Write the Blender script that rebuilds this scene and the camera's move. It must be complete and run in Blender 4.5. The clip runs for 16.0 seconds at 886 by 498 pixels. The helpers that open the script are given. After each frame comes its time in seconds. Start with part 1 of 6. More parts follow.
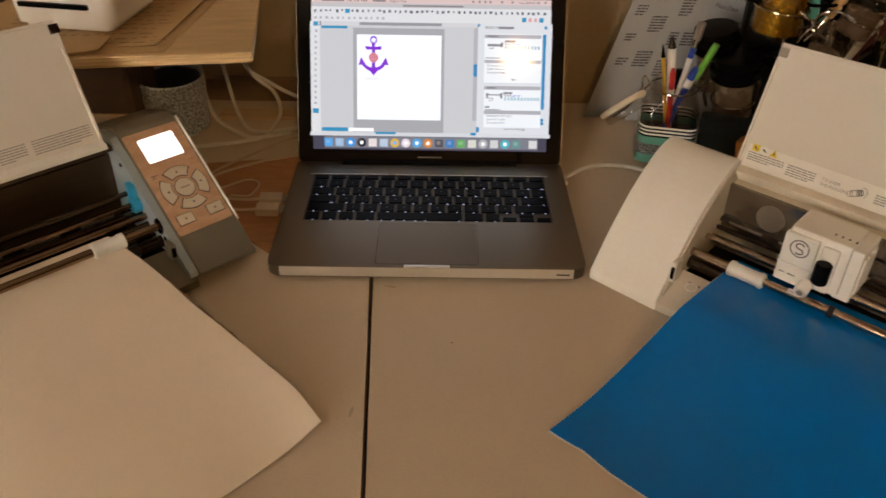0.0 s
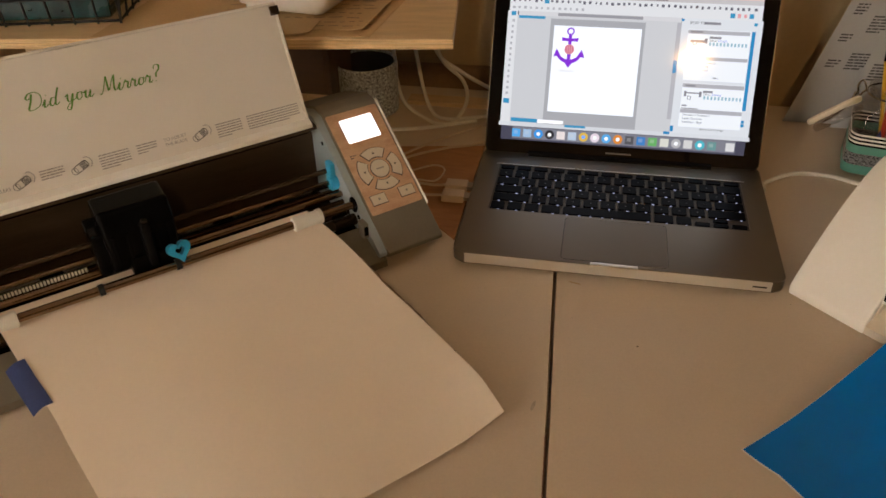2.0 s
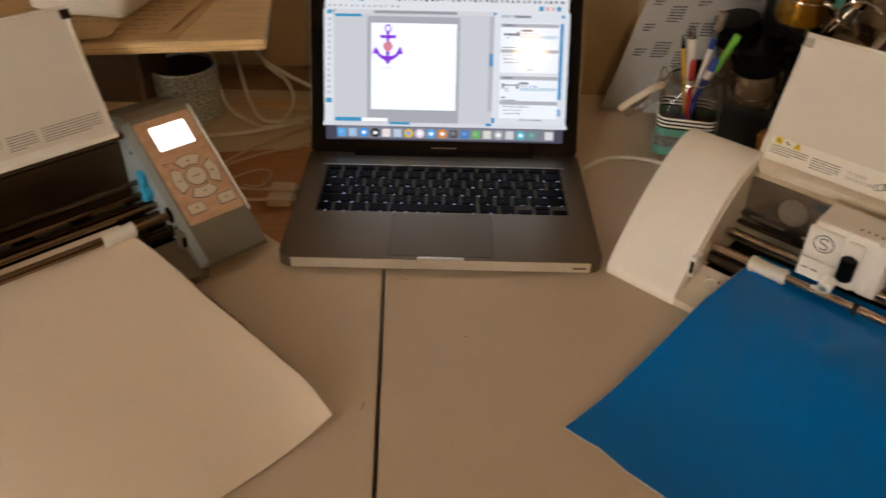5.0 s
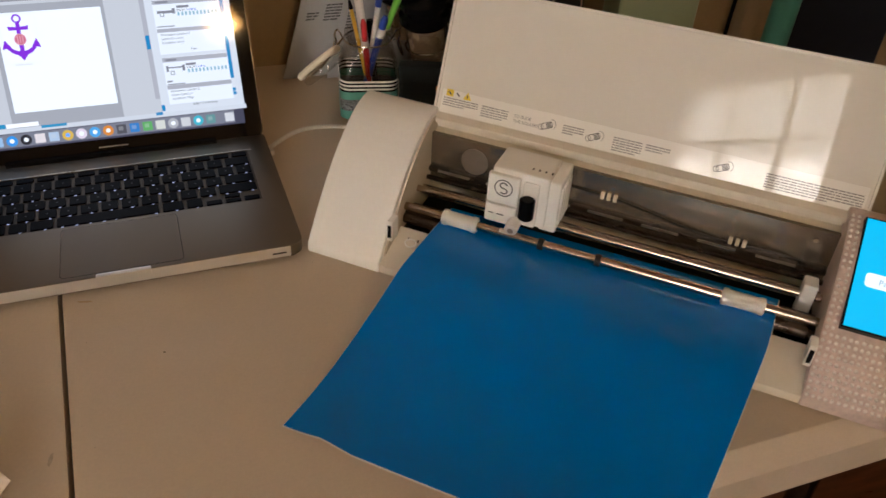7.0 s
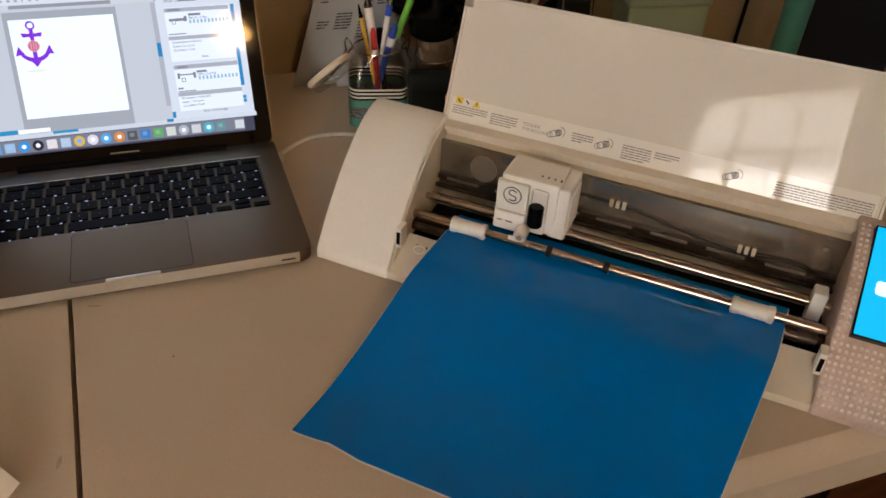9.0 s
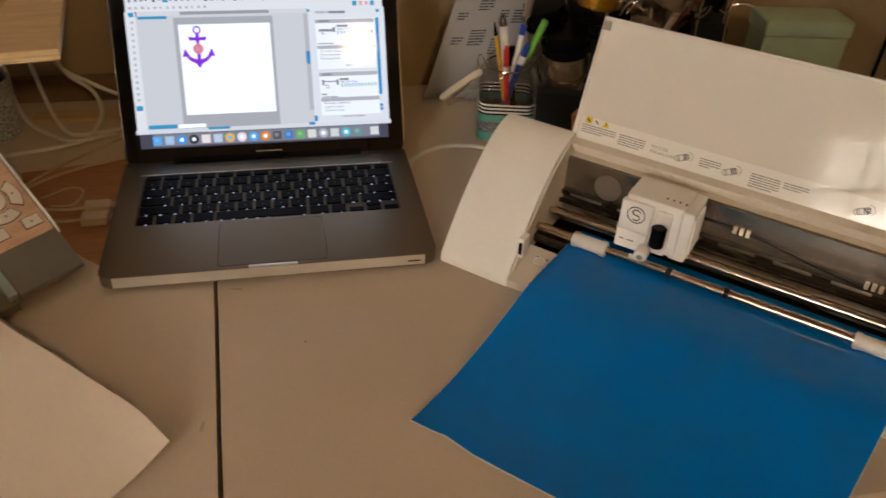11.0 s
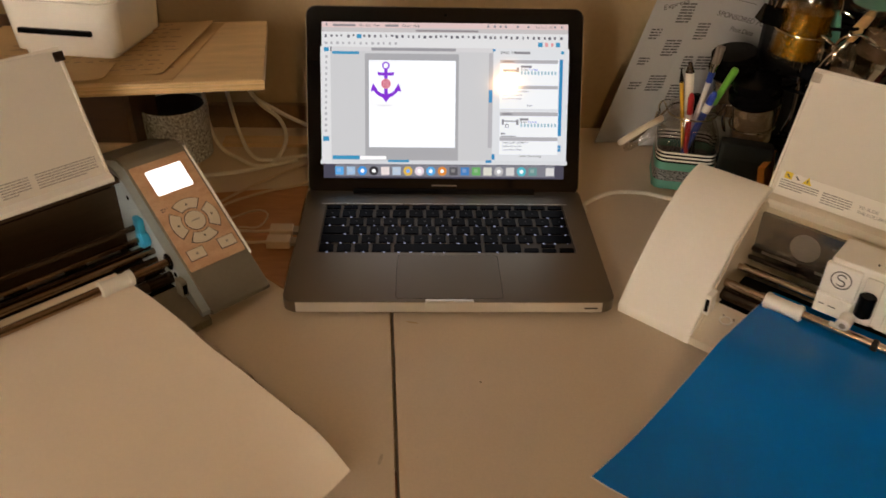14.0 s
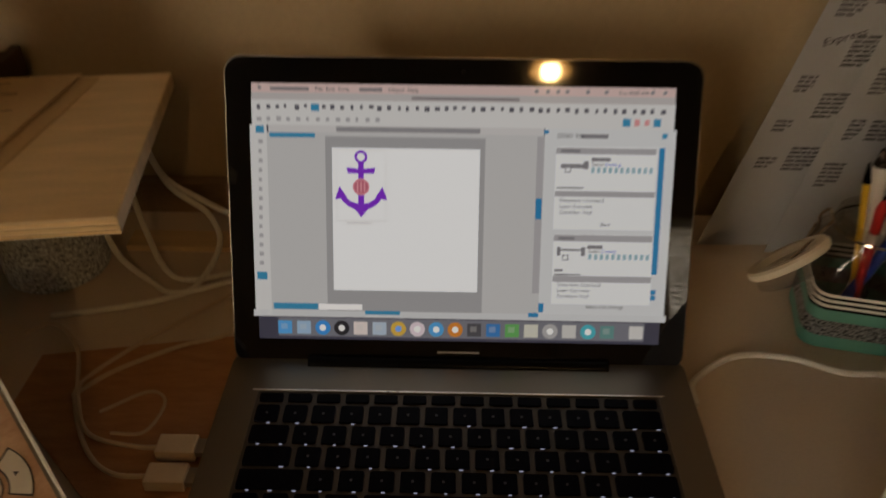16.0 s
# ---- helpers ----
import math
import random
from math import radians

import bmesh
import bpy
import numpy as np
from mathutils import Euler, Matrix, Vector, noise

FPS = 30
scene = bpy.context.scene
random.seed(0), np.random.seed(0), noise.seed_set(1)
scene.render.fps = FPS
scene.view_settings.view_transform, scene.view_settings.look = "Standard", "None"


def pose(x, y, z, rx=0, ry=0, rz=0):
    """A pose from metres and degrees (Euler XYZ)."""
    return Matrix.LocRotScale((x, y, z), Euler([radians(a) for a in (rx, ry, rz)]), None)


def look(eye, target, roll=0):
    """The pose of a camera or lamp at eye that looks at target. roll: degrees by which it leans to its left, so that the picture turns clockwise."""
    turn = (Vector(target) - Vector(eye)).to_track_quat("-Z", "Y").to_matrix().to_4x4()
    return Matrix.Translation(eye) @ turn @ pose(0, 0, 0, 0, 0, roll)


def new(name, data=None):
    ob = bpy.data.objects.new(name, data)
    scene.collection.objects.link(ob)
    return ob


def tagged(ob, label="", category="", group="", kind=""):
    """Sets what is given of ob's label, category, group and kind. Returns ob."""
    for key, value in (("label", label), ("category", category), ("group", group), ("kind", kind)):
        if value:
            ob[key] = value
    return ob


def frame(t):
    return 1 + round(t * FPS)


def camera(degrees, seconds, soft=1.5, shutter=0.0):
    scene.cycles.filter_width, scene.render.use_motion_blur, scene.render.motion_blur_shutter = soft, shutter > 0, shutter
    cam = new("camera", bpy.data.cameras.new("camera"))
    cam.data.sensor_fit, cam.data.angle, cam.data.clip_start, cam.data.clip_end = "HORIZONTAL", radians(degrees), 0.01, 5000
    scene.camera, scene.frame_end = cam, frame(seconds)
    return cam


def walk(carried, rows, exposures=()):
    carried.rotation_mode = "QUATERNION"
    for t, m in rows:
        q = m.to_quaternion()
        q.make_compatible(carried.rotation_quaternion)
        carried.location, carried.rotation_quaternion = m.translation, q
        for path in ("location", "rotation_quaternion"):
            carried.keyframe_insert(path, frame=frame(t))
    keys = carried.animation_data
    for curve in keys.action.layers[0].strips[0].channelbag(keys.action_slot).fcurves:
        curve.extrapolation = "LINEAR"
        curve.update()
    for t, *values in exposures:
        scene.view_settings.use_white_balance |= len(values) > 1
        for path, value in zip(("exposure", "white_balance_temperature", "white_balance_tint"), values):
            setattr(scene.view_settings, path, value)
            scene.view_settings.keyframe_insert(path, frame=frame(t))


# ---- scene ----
cam = camera(58.3, 16.0, soft=1.6, shutter=0.5)
PATH = [
    (0, (0.009, -0.65, 1.23), (0.027, 0.996, 0.094), 1.1),
    (0.5, (-0.003, -0.648, 1.228), (-0.068, 0.992, 0.085), 0.4),
    (1, (-0.02, -0.647, 1.225), (-0.203, 0.978, 0.074), -0.4),
    (1.5, (-0.033, -0.646, 1.231), (-0.342, 0.951, 0.068), -1.3),
    (2, (-0.034, -0.649, 1.226), (-0.373, 0.952, 0.076), -1.4),
    (2.5, (-0.034, -0.647, 1.227), (-0.374, 0.948, 0.07), -1.4),
    (3, (-0.037, -0.649, 1.227), (-0.385, 0.949, 0.076), -1.5),
    (3.2, (-0.04, -0.645, 1.232), (-0.385, 0.944, 0.067), -1.3),
    (5.3, (0.022, -0.637, 1.22), (0.117, 0.998, 0.072), 1.3),
    (5.5, (0.033, -0.631, 1.221), (0.206, 0.991, 0.064), 1.5),
    (6, (0.048, -0.618, 1.213), (0.447, 0.952, 0.04), 3.0),
    (6.5, (0.057, -0.613, 1.211), (0.602, 0.895, 0.016), 3.6),
    (7, (0.057, -0.611, 1.215), (0.661, 0.872, 0.017), 3.7),
    (7.5, (0.056, -0.614, 1.215), (0.684, 0.873, 0.035), 3.9),
    (8, (0.058, -0.612, 1.214), (0.669, 0.877, 0.027), 3.8),
    (10.3, (0.037, -0.62, 1.211), (0.576, 0.92, 0.055), 4.4),
    (10.5, (0.033, -0.622, 1.224), (0.506, 0.924, 0.046), 3.5),
    (11, (0.024, -0.635, 1.224), (0.384, 0.957, 0.067), 3.0),
    (11.5, (0.016, -0.649, 1.228), (0.241, 0.979, 0.087), 2.4),
    (12, (0.014, -0.657, 1.226), (0.135, 0.995, 0.105), 1.6),
    (12.5, (0.005, -0.654, 1.23), (0.083, 1.0, 0.109), 1.3),
    (13, (0.003, -0.652, 1.23), (0.047, 1.007, 0.113), 1.0),
    (13.5, (-0.009, -0.645, 1.224), (0.039, 1.017, 0.112), 1.6),
    (14, (-0.031, -0.616, 1.222), (0.032, 1.058, 0.129), 1.4),
    (14.5, (-0.055, -0.579, 1.209), (0.018, 1.11, 0.14), 0.3),
    (15, (-0.044, -0.477, 1.2), (0.014, 1.189, 0.095), 0.1),
    (15.5, (-0.009, -0.313, 1.202), (-0.007, 1.372, 0.123), 0.2),
    (15.6, (-0.008, -0.285, 1.197), (0.006, 1.4, 0.121), 0.4),
    (16, (-0.005, -0.198, 1.162), (-0.03, 1.422, -0.011), 0.4),
]
walk(cam, [(t, look(eye, target, roll)) for t, eye, target, roll in PATH],
     exposures=((0, -0.10, 6600, 10), (3.0, -0.10, 6450, 10), (5.5, -0.10, 6300, 10), (6.5, -0.08, 6000, 10), (8.0, -0.08, 5950, 10), (10.5, -0.08, 6150, 10), (12.5, -0.10, 6550, 10),
                (14.0, -0.12, 6750, 10), (14.6, -0.16, 6850, 10), (15.0, -0.25, 6900, 10), (15.5, -0.52, 7100, 10), (16.0, -1.08, 7200, 10)))
YARD, BULB = 17.0, 430.0      # strength of the daylight outside and of the lamp's bulb
GLID, GLEAN = 0.131, 26.0    # the grey machine's lid: height, lean
world = bpy.data.worlds.new("world")
scene.world = world
world.use_nodes = True
sky = world.node_tree.nodes.new("ShaderNodeTexSky")
sky.sky_type, sky.sun_disc, sky.sun_elevation = "NISHITA", False, radians(35)
world.node_tree.links.new(sky.outputs["Color"], world.node_tree.nodes["Background"].inputs["Color"])
world.node_tree.nodes["Background"].inputs["Strength"].default_value = 0.1
# light and room tone
T = 0.74                     # height of the table tops


# ---- materials ----
def mat(name, col, rough=0.5, metal=0.0, var=0.1, scale=25.0, bump=0.0, bscale=300.0, coat=0.0, trans=0.0, emit=0.0,
        spec=0.5, rvar=0.08, col2=None, stretch=None, alpha=1.0, crough=0.06):
    m = bpy.data.materials.new(name)
    m.use_nodes = True
    nt = m.node_tree
    b = nt.nodes["Principled BSDF"]
    b.inputs["Roughness"].default_value = rough
    b.inputs["Metallic"].default_value = metal
    b.inputs["Coat Weight"].default_value = coat
    b.inputs["Coat Roughness"].default_value = crough
    b.inputs["Transmission Weight"].default_value = trans
    b.inputs["Specular IOR Level"].default_value = spec
    b.inputs["Alpha"].default_value = alpha
    b.inputs["Base Color"].default_value = (*col, 1)
    if emit:
        b.inputs["Emission Color"].default_value = (*col, 1)
        b.inputs["Emission Strength"].default_value = emit
        b.inputs["Base Color"].default_value = (0.02, 0.02, 0.02, 1)
        return m
    if var or bump:
        tc = nt.nodes.new("ShaderNodeTexCoord")
        vec = tc.outputs["Object"]
        if stretch:
            mp = nt.nodes.new("ShaderNodeMapping")
            mp.inputs["Scale"].default_value = stretch
            nt.links.new(vec, mp.inputs["Vector"])
            vec = mp.outputs["Vector"]
        n1 = nt.nodes.new("ShaderNodeTexNoise")
        n1.inputs["Scale"].default_value, n1.inputs["Detail"].default_value = scale, 6
        nt.links.new(vec, n1.inputs["Vector"])
        n2 = nt.nodes.new("ShaderNodeTexNoise")
        n2.inputs["Scale"].default_value, n2.inputs["Detail"].default_value = bscale, 3
        nt.links.new(vec, n2.inputs["Vector"])
    if var:
        add = nt.nodes.new("ShaderNodeMath")
        add.operation = "MULTIPLY_ADD"
        nt.links.new(n2.outputs["Fac"], add.inputs[0])
        add.inputs[1].default_value = 0.35
        half = nt.nodes.new("ShaderNodeMath")
        half.operation = "MULTIPLY"
        half.inputs[1].default_value = 0.65
        nt.links.new(n1.outputs["Fac"], half.inputs[0])
        nt.links.new(half.outputs[0], add.inputs[2])
        ramp = nt.nodes.new("ShaderNodeValToRGB")
        ramp.color_ramp.elements[0].position, ramp.color_ramp.elements[1].position = 0.36, 0.64
        lo = col2 if col2 else tuple(c * (1 - var) for c in col)
        hi = col if col2 else tuple(min(1, c * (1 + var)) for c in col)
        ramp.color_ramp.elements[0].color, ramp.color_ramp.elements[1].color = (*lo, 1), (*hi, 1)
        nt.links.new(add.outputs[0], ramp.inputs["Fac"])
        nt.links.new(ramp.outputs["Color"], b.inputs["Base Color"])
        if rvar:
            rr = nt.nodes.new("ShaderNodeMapRange")
            rr.inputs["To Min"].default_value, rr.inputs["To Max"].default_value = max(0.02, rough - rvar), min(1, rough + rvar)
            nt.links.new(n1.outputs["Fac"], rr.inputs["Value"])
            nt.links.new(rr.outputs["Result"], b.inputs["Roughness"])
    if bump:
        bp = nt.nodes.new("ShaderNodeBump")
        bp.inputs["Strength"].default_value, bp.inputs["Distance"].default_value = 0.6, bump
        nt.links.new(n2.outputs["Fac"], bp.inputs["Height"])
        nt.links.new(bp.outputs["Normal"], b.inputs["Normal"])
    return m


def glow(name, col, strength=1.0):
    return mat(name, col, emit=strength)


SCREEN = 1.28                 # brightness of lit screens

PLASTIC_TABLE = mat("table_plastic", (0.63, 0.515, 0.395), 0.42, var=0.05, scale=6, bump=0.00012, bscale=420)
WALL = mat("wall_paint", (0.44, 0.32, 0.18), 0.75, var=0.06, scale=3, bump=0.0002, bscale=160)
# for the unseen walls: set dark so the room bounces less light
WALL2 = mat("darkened_wall_paint", (0.20, 0.145, 0.09), 0.8, var=0.06, scale=3)
CEIL = mat("ceiling_paint", (0.55, 0.51, 0.455), 0.85, var=0.04, scale=3)
FLOORW = mat("floor_wood", (0.16, 0.05, 0.02), 0.3, var=0.35, scale=9, stretch=(1, 8, 1))
ALU = mat("aluminium", (0.19, 0.162, 0.127), 0.36, metal=0.9, var=0.03, scale=8, bump=0.00002, bscale=2500)
ALU_LIGHT = mat("polished_aluminium", (0.80, 0.78, 0.74), 0.3, metal=0.8, var=0.02)
PAD = mat("trackpad_glass", (0.175, 0.15, 0.12), 0.42, metal=0.8, var=0.02)
KEY = mat("key_plastic", (0.0025, 0.0025, 0.005), 0.30, spec=0.03, var=0.1, bump=0.00002, bscale=1800)
LEGEND = mat("key_legend", (0.045, 0.045, 0.06), 0.5, var=0)
GLASSBLK = mat("black_glass", (0.004, 0.004, 0.005), 0.04, var=0, spec=0.6)
RUBBER = mat("black_rubber", (0.009, 0.009, 0.009), 0.6, spec=0.25, var=0.2, bump=0.0001)
BLACKPL = mat("black_plastic", (0.003, 0.003, 0.0035), 0.24, spec=0.07, var=0.2, bump=0.00005, bscale=900)
WHITEPL = mat("white_plastic", (0.87, 0.84, 0.78), 0.32, var=0.025, scale=10, coat=0.4, crough=0.1)
LIDWHITE = mat("glossy_white_lid", (0.74, 0.69, 0.61), 0.5, spec=0.1, var=0.015, scale=6, coat=0.85, crough=0.012)
CREAM = mat("cream_plastic", (0.70, 0.62, 0.50), 0.35, var=0.03)
GREYPL = mat("grey_plastic", (0.20, 0.175, 0.13), 0.4, metal=0.3, var=0.06, scale=20)
BLUEGREY = mat("blue_grey_plastic", (0.33, 0.38, 0.41), 0.4, var=0.05, scale=20)
TANPANEL = mat("wood_grain_film", (0.66, 0.42, 0.26), 0.45, var=0.12, scale=28, col2=(0.50, 0.28, 0.16), stretch=(1, 3, 1))
BUTTON = mat("beige_button", (0.66, 0.58, 0.46), 0.4, var=0.03)
BTNGAP = mat("button_gap", (0.06, 0.045, 0.035), 0.6, var=0)
CYAN = mat("cyan_plastic", (0.03, 0.35, 0.62), 0.35, var=0.06)
CHROME = mat("chrome_rod", (0.46, 0.36, 0.27), 0.2, metal=1.0, var=0.04, scale=60)
STEEL = mat("brushed_steel", (0.43, 0.375, 0.31), 0.35, metal=0.9, var=0.1, scale=14, stretch=(0.4, 4, 4))
BROWNRAIL = mat("bronzed_rail", (0.10, 0.062, 0.038), 0.25, metal=0.9, var=0.15, scale=20, stretch=(0.3, 4, 4))
DARKPLATE = mat("dark_brown_plate", (0.11, 0.072, 0.046), 0.22, metal=0.6, var=0.15, scale=20, stretch=(0.3, 4, 4))
RACKWIRE = mat("chrome_rack_wire", (0.80, 0.74, 0.66), 0.14, metal=1.0, var=0)
BRONZEROD = mat("bronzed_rod", (0.33, 0.225, 0.145), 0.2, metal=1.0, var=0.06, scale=60)
BACKPLATE = mat("dull_back_plate", (0.30, 0.25, 0.195), 0.22, metal=0.8, var=0.18, scale=10, stretch=(0.5, 3, 3))
DARKSTEEL = mat("dark_steel", (0.055, 0.038, 0.027), 0.26, metal=0.8, var=0.15, scale=30)
PINCH = mat("white_roller", (0.74, 0.72, 0.66), 0.5, var=0.04, bump=0.0002, bscale=700)
VINYL = mat("blue_vinyl", (0.0, 0.165, 0.57), 0.45, spec=0.02, var=0.03, scale=7, coat=0.62, crough=0.015, rvar=0)
VINYL.node_tree.nodes["Principled BSDF"].inputs["Coat IOR"].default_value = 1.5
# aluminium darkened to paint in the shade between the keys
KEYWEB = mat("shade_painted_aluminium", (0.085, 0.07, 0.055), 0.5, metal=0.7, var=0.03)
PAPERSHEET = mat("cream_vinyl", (0.88, 0.765, 0.63), 0.30, var=0.025, scale=7, coat=0.8, crough=0.16, rvar=0)
TAPE = mat("blue_tape", (0.035, 0.055, 0.17), 0.5, var=0.12, bump=0.0001, bscale=500)
GREENINK = mat("green_vinyl_text", (0.10, 0.24, 0.03), 0.4, var=0.05)
INK = mat("dark_ink", (0.07, 0.06, 0.055), 0.6, var=0)
GREYINK = mat("grey_ink", (0.30, 0.275, 0.25), 0.6, var=0)
LABELW = mat("white_label", (0.84, 0.80, 0.73), 0.5, spec=0.1, var=0.01, coat=0.8, crough=0.015)
YELLOW = mat("warning_yellow", (0.75, 0.55, 0.02), 0.4, var=0.02)
PLY = mat("plywood", (0.66, 0.47, 0.26), 0.6, var=0.12, scale=14, stretch=(1, 6, 1), bump=0.0002)
PLYEDGE = mat("plywood_edge", (0.62, 0.42, 0.20), 0.6, var=0.3, scale=50, stretch=(0.3, 1, 9))
DARKWOOD = mat("brown_board", (0.22, 0.13, 0.065), 0.6, var=0.15, scale=14, stretch=(1, 6, 1))
# white paper greyed: the shade on the leaning forms is in its colour
PAPER = mat("shade_greyed_paper", (0.40, 0.39, 0.38), 0.8, var=0.03, scale=9)
TANPAPER = mat("kraft_paper", (0.54, 0.36, 0.18), 0.75, var=0.08, scale=9)
GLITTERTAPE = mat("grey_glitter_tape", (0.52, 0.56, 0.65), 0.35, metal=0.25, var=0.75, scale=330, bump=0.0006, bscale=500)
SILVERGLIT = mat("silver_glitter", (0.20, 0.19, 0.20), 0.28, metal=0.5, var=0.8, scale=500, bump=0.0008, bscale=700)
MINT = mat("mint_tape", (0.10, 0.32, 0.25), 0.45, var=0.05)
TEAL = mat("teal_plastic", (0.10, 0.36, 0.30), 0.4, var=0.08)
PALEGREEN = mat("pale_green_plastic", (0.42, 0.52, 0.36), 0.4, var=0.04)
WIRE = mat("bright_wire", (0.62, 0.57, 0.50), 0.16, metal=1.0, var=0)
CORD = mat("white_cord", (0.74, 0.70, 0.62), 0.45, var=0.04)
CORDTAN = mat("tan_cord", (0.60, 0.46, 0.31), 0.45, var=0.04)
GOLD = mat("gold_glitter", (0.85, 0.30, 0.01), 0.2, metal=0.85, var=0.8, scale=260, bump=0.0015, bscale=380)
BRONZE = mat("bronze_powder", (0.36, 0.25, 0.17), 0.26, metal=0.35, var=0.25, scale=40)
GREYPOW = mat("grey_powder", (0.36, 0.25, 0.17), 0.26, metal=0.35, var=0.25, scale=40)
GEM = mat("rhinestone", (0.90, 0.82, 0.78), 0.08, var=0, spec=1.0, coat=1.0)
GEMBASE = mat("rhinestone_film", (0.56, 0.44, 0.39), 0.35, var=0.12, scale=120)
REDM = mat("red_plastic", (0.52, 0.02, 0.02), 0.35, var=0.05)
BLUEM = mat("blue_plastic", (0.02, 0.06, 0.40), 0.35, var=0.05)
YELLOWM = mat("yellow_wood", (0.70, 0.42, 0.03), 0.4, var=0.06)
GREENM = mat("green_plastic", (0.16, 0.48, 0.05), 0.4, var=0.05)
BRISTLE = mat("bristles", (0.20, 0.16, 0.13), 0.7, var=0.4, scale=400, stretch=(1, 1, 0.05))
GASKET = mat("cream_gasket", (0.76, 0.68, 0.54), 0.5, var=0.05)


def glass_mat(name, tint):
    m = bpy.data.materials.new(name)
    m.use_nodes = True
    nt = m.node_tree
    nt.nodes.remove(nt.nodes["Principled BSDF"])
    tr = nt.nodes.new("ShaderNodeBsdfTransparent")
    tr.inputs["Color"].default_value = (*tint, 1)
    gl = nt.nodes.new("ShaderNodeBsdfGlossy")
    gl.inputs["Roughness"].default_value = 0.04
    lw = nt.nodes.new("ShaderNodeLayerWeight")
    lw.inputs["Blend"].default_value = 0.3
    pw = nt.nodes.new("ShaderNodeMath")
    pw.operation = "POWER"
    pw.inputs[1].default_value = 2.5
    fr = nt.nodes.new("ShaderNodeMath")
    fr.operation = "MULTIPLY_ADD"
    fr.inputs[1].default_value, fr.inputs[2].default_value = 0.6, 0.05
    nt.links.new(lw.outputs["Facing"], pw.inputs[0])
    nt.links.new(pw.outputs[0], fr.inputs[0])
    mx = nt.nodes.new("ShaderNodeMixShader")
    nt.links.new(fr.outputs[0], mx.inputs["Fac"])
    nt.links.new(tr.outputs["BSDF"], mx.inputs[1])
    nt.links.new(gl.outputs["BSDF"], mx.inputs[2])
    nt.links.new(mx.outputs["Shader"], nt.nodes["Material Output"].inputs["Surface"])
    return m


GLASS = glass_mat("clear_glass", (0.93, 0.92, 0.90))


# ---- mesh helpers ----
def bx(x0, x1, y0, y1, z0, z1, bev=0.0, seg=2):
    bm = bmesh.new()
    bmesh.ops.create_cube(bm, size=1)
    bmesh.ops.scale(bm, vec=(x1 - x0, y1 - y0, z1 - z0), verts=bm.verts)
    bmesh.ops.translate(bm, vec=((x0 + x1) / 2, (y0 + y1) / 2, (z0 + z1) / 2), verts=bm.verts)
    if bev:
        bmesh.ops.bevel(bm, geom=bm.edges[:], offset=bev, segments=seg, profile=0.6, affect="EDGES")
    return bm


def rod(p0, p1, r, seg=16, r2=None, bev=0.0):
    p0, p1 = Vector(p0), Vector(p1)
    bm = bmesh.new()
    bmesh.ops.create_cone(bm, cap_ends=True, segments=seg, radius1=r, radius2=r if r2 is None else r2, depth=(p1 - p0).length)
    if bev:
        caps = [e for e in bm.edges if len([f for f in e.link_faces if len(f.verts) > 4]) == 1]
        bmesh.ops.bevel(bm, geom=caps, offset=bev, segments=2, affect="EDGES")
    q = (p1 - p0).to_track_quat("Z", "Y").to_matrix().to_4x4()
    bmesh.ops.transform(bm, matrix=Matrix.Translation((p0 + p1) / 2) @ q, verts=bm.verts)
    return bm


def prism(profile, x0, x1, bev=0.0, seg=2):
    """Profile in (y, z), drawn out along x."""
    bm = bmesh.new()
    a = [bm.verts.new((x0, y, z)) for y, z in profile]
    b = [bm.verts.new((x1, y, z)) for y, z in profile]
    n = len(profile)
    bm.faces.new(a)
    bm.faces.new(b[::-1])
    for i in range(n):
        bm.faces.new((a[i], b[i], b[(i + 1) % n], a[(i + 1) % n]))
    bmesh.ops.recalc_face_normals(bm, faces=bm.faces)
    if bev:
        bmesh.ops.bevel(bm, geom=bm.edges[:], offset=bev, segments=seg, profile=0.6, affect="EDGES", clamp_overlap=True)
    return bm


def plate(points, z0, z1, bev=0.0):
    """Outline in (x, y), raised along z."""
    bm = prism([(x, y) for x, y in points], z0, z1, bev)
    bmesh.ops.transform(bm, matrix=Matrix(((0, 1, 0, 0), (0, 0, 1, 0), (1, 0, 0, 0), (0, 0, 0, 1))), verts=bm.verts)
    bmesh.ops.recalc_face_normals(bm, faces=bm.faces)
    return bm


def rrect(x0, x1, y0, y1, r, n=5):
    out = []
    for cx, cy, a0 in ((x1 - r, y1 - r, 0), (x0 + r, y1 - r, 90), (x0 + r, y0 + r, 180), (x1 - r, y0 + r, 270)):
        for i in range(n + 1):
            a = radians(a0 + 90 * i / n)
            out.append((cx + r * math.cos(a), cy + r * math.sin(a)))
    return out


def frame_plate(outer, inner, z0, z1):
    """A flat ring between two outlines with the same number of points."""
    bm = bmesh.new()
    rows = [[bm.verts.new((x, y, z)) for x, y in pts] for pts, z in ((outer, z0), (outer, z1), (inner, z1), (inner, z0))]
    n = len(outer)
    for k in range(4):
        a, b = rows[k], rows[(k + 1) % 4]
        for i in range(n):
            bm.faces.new((a[i], a[(i + 1) % n], b[(i + 1) % n], b[i]))
    bmesh.ops.recalc_face_normals(bm, faces=bm.faces)
    return bm


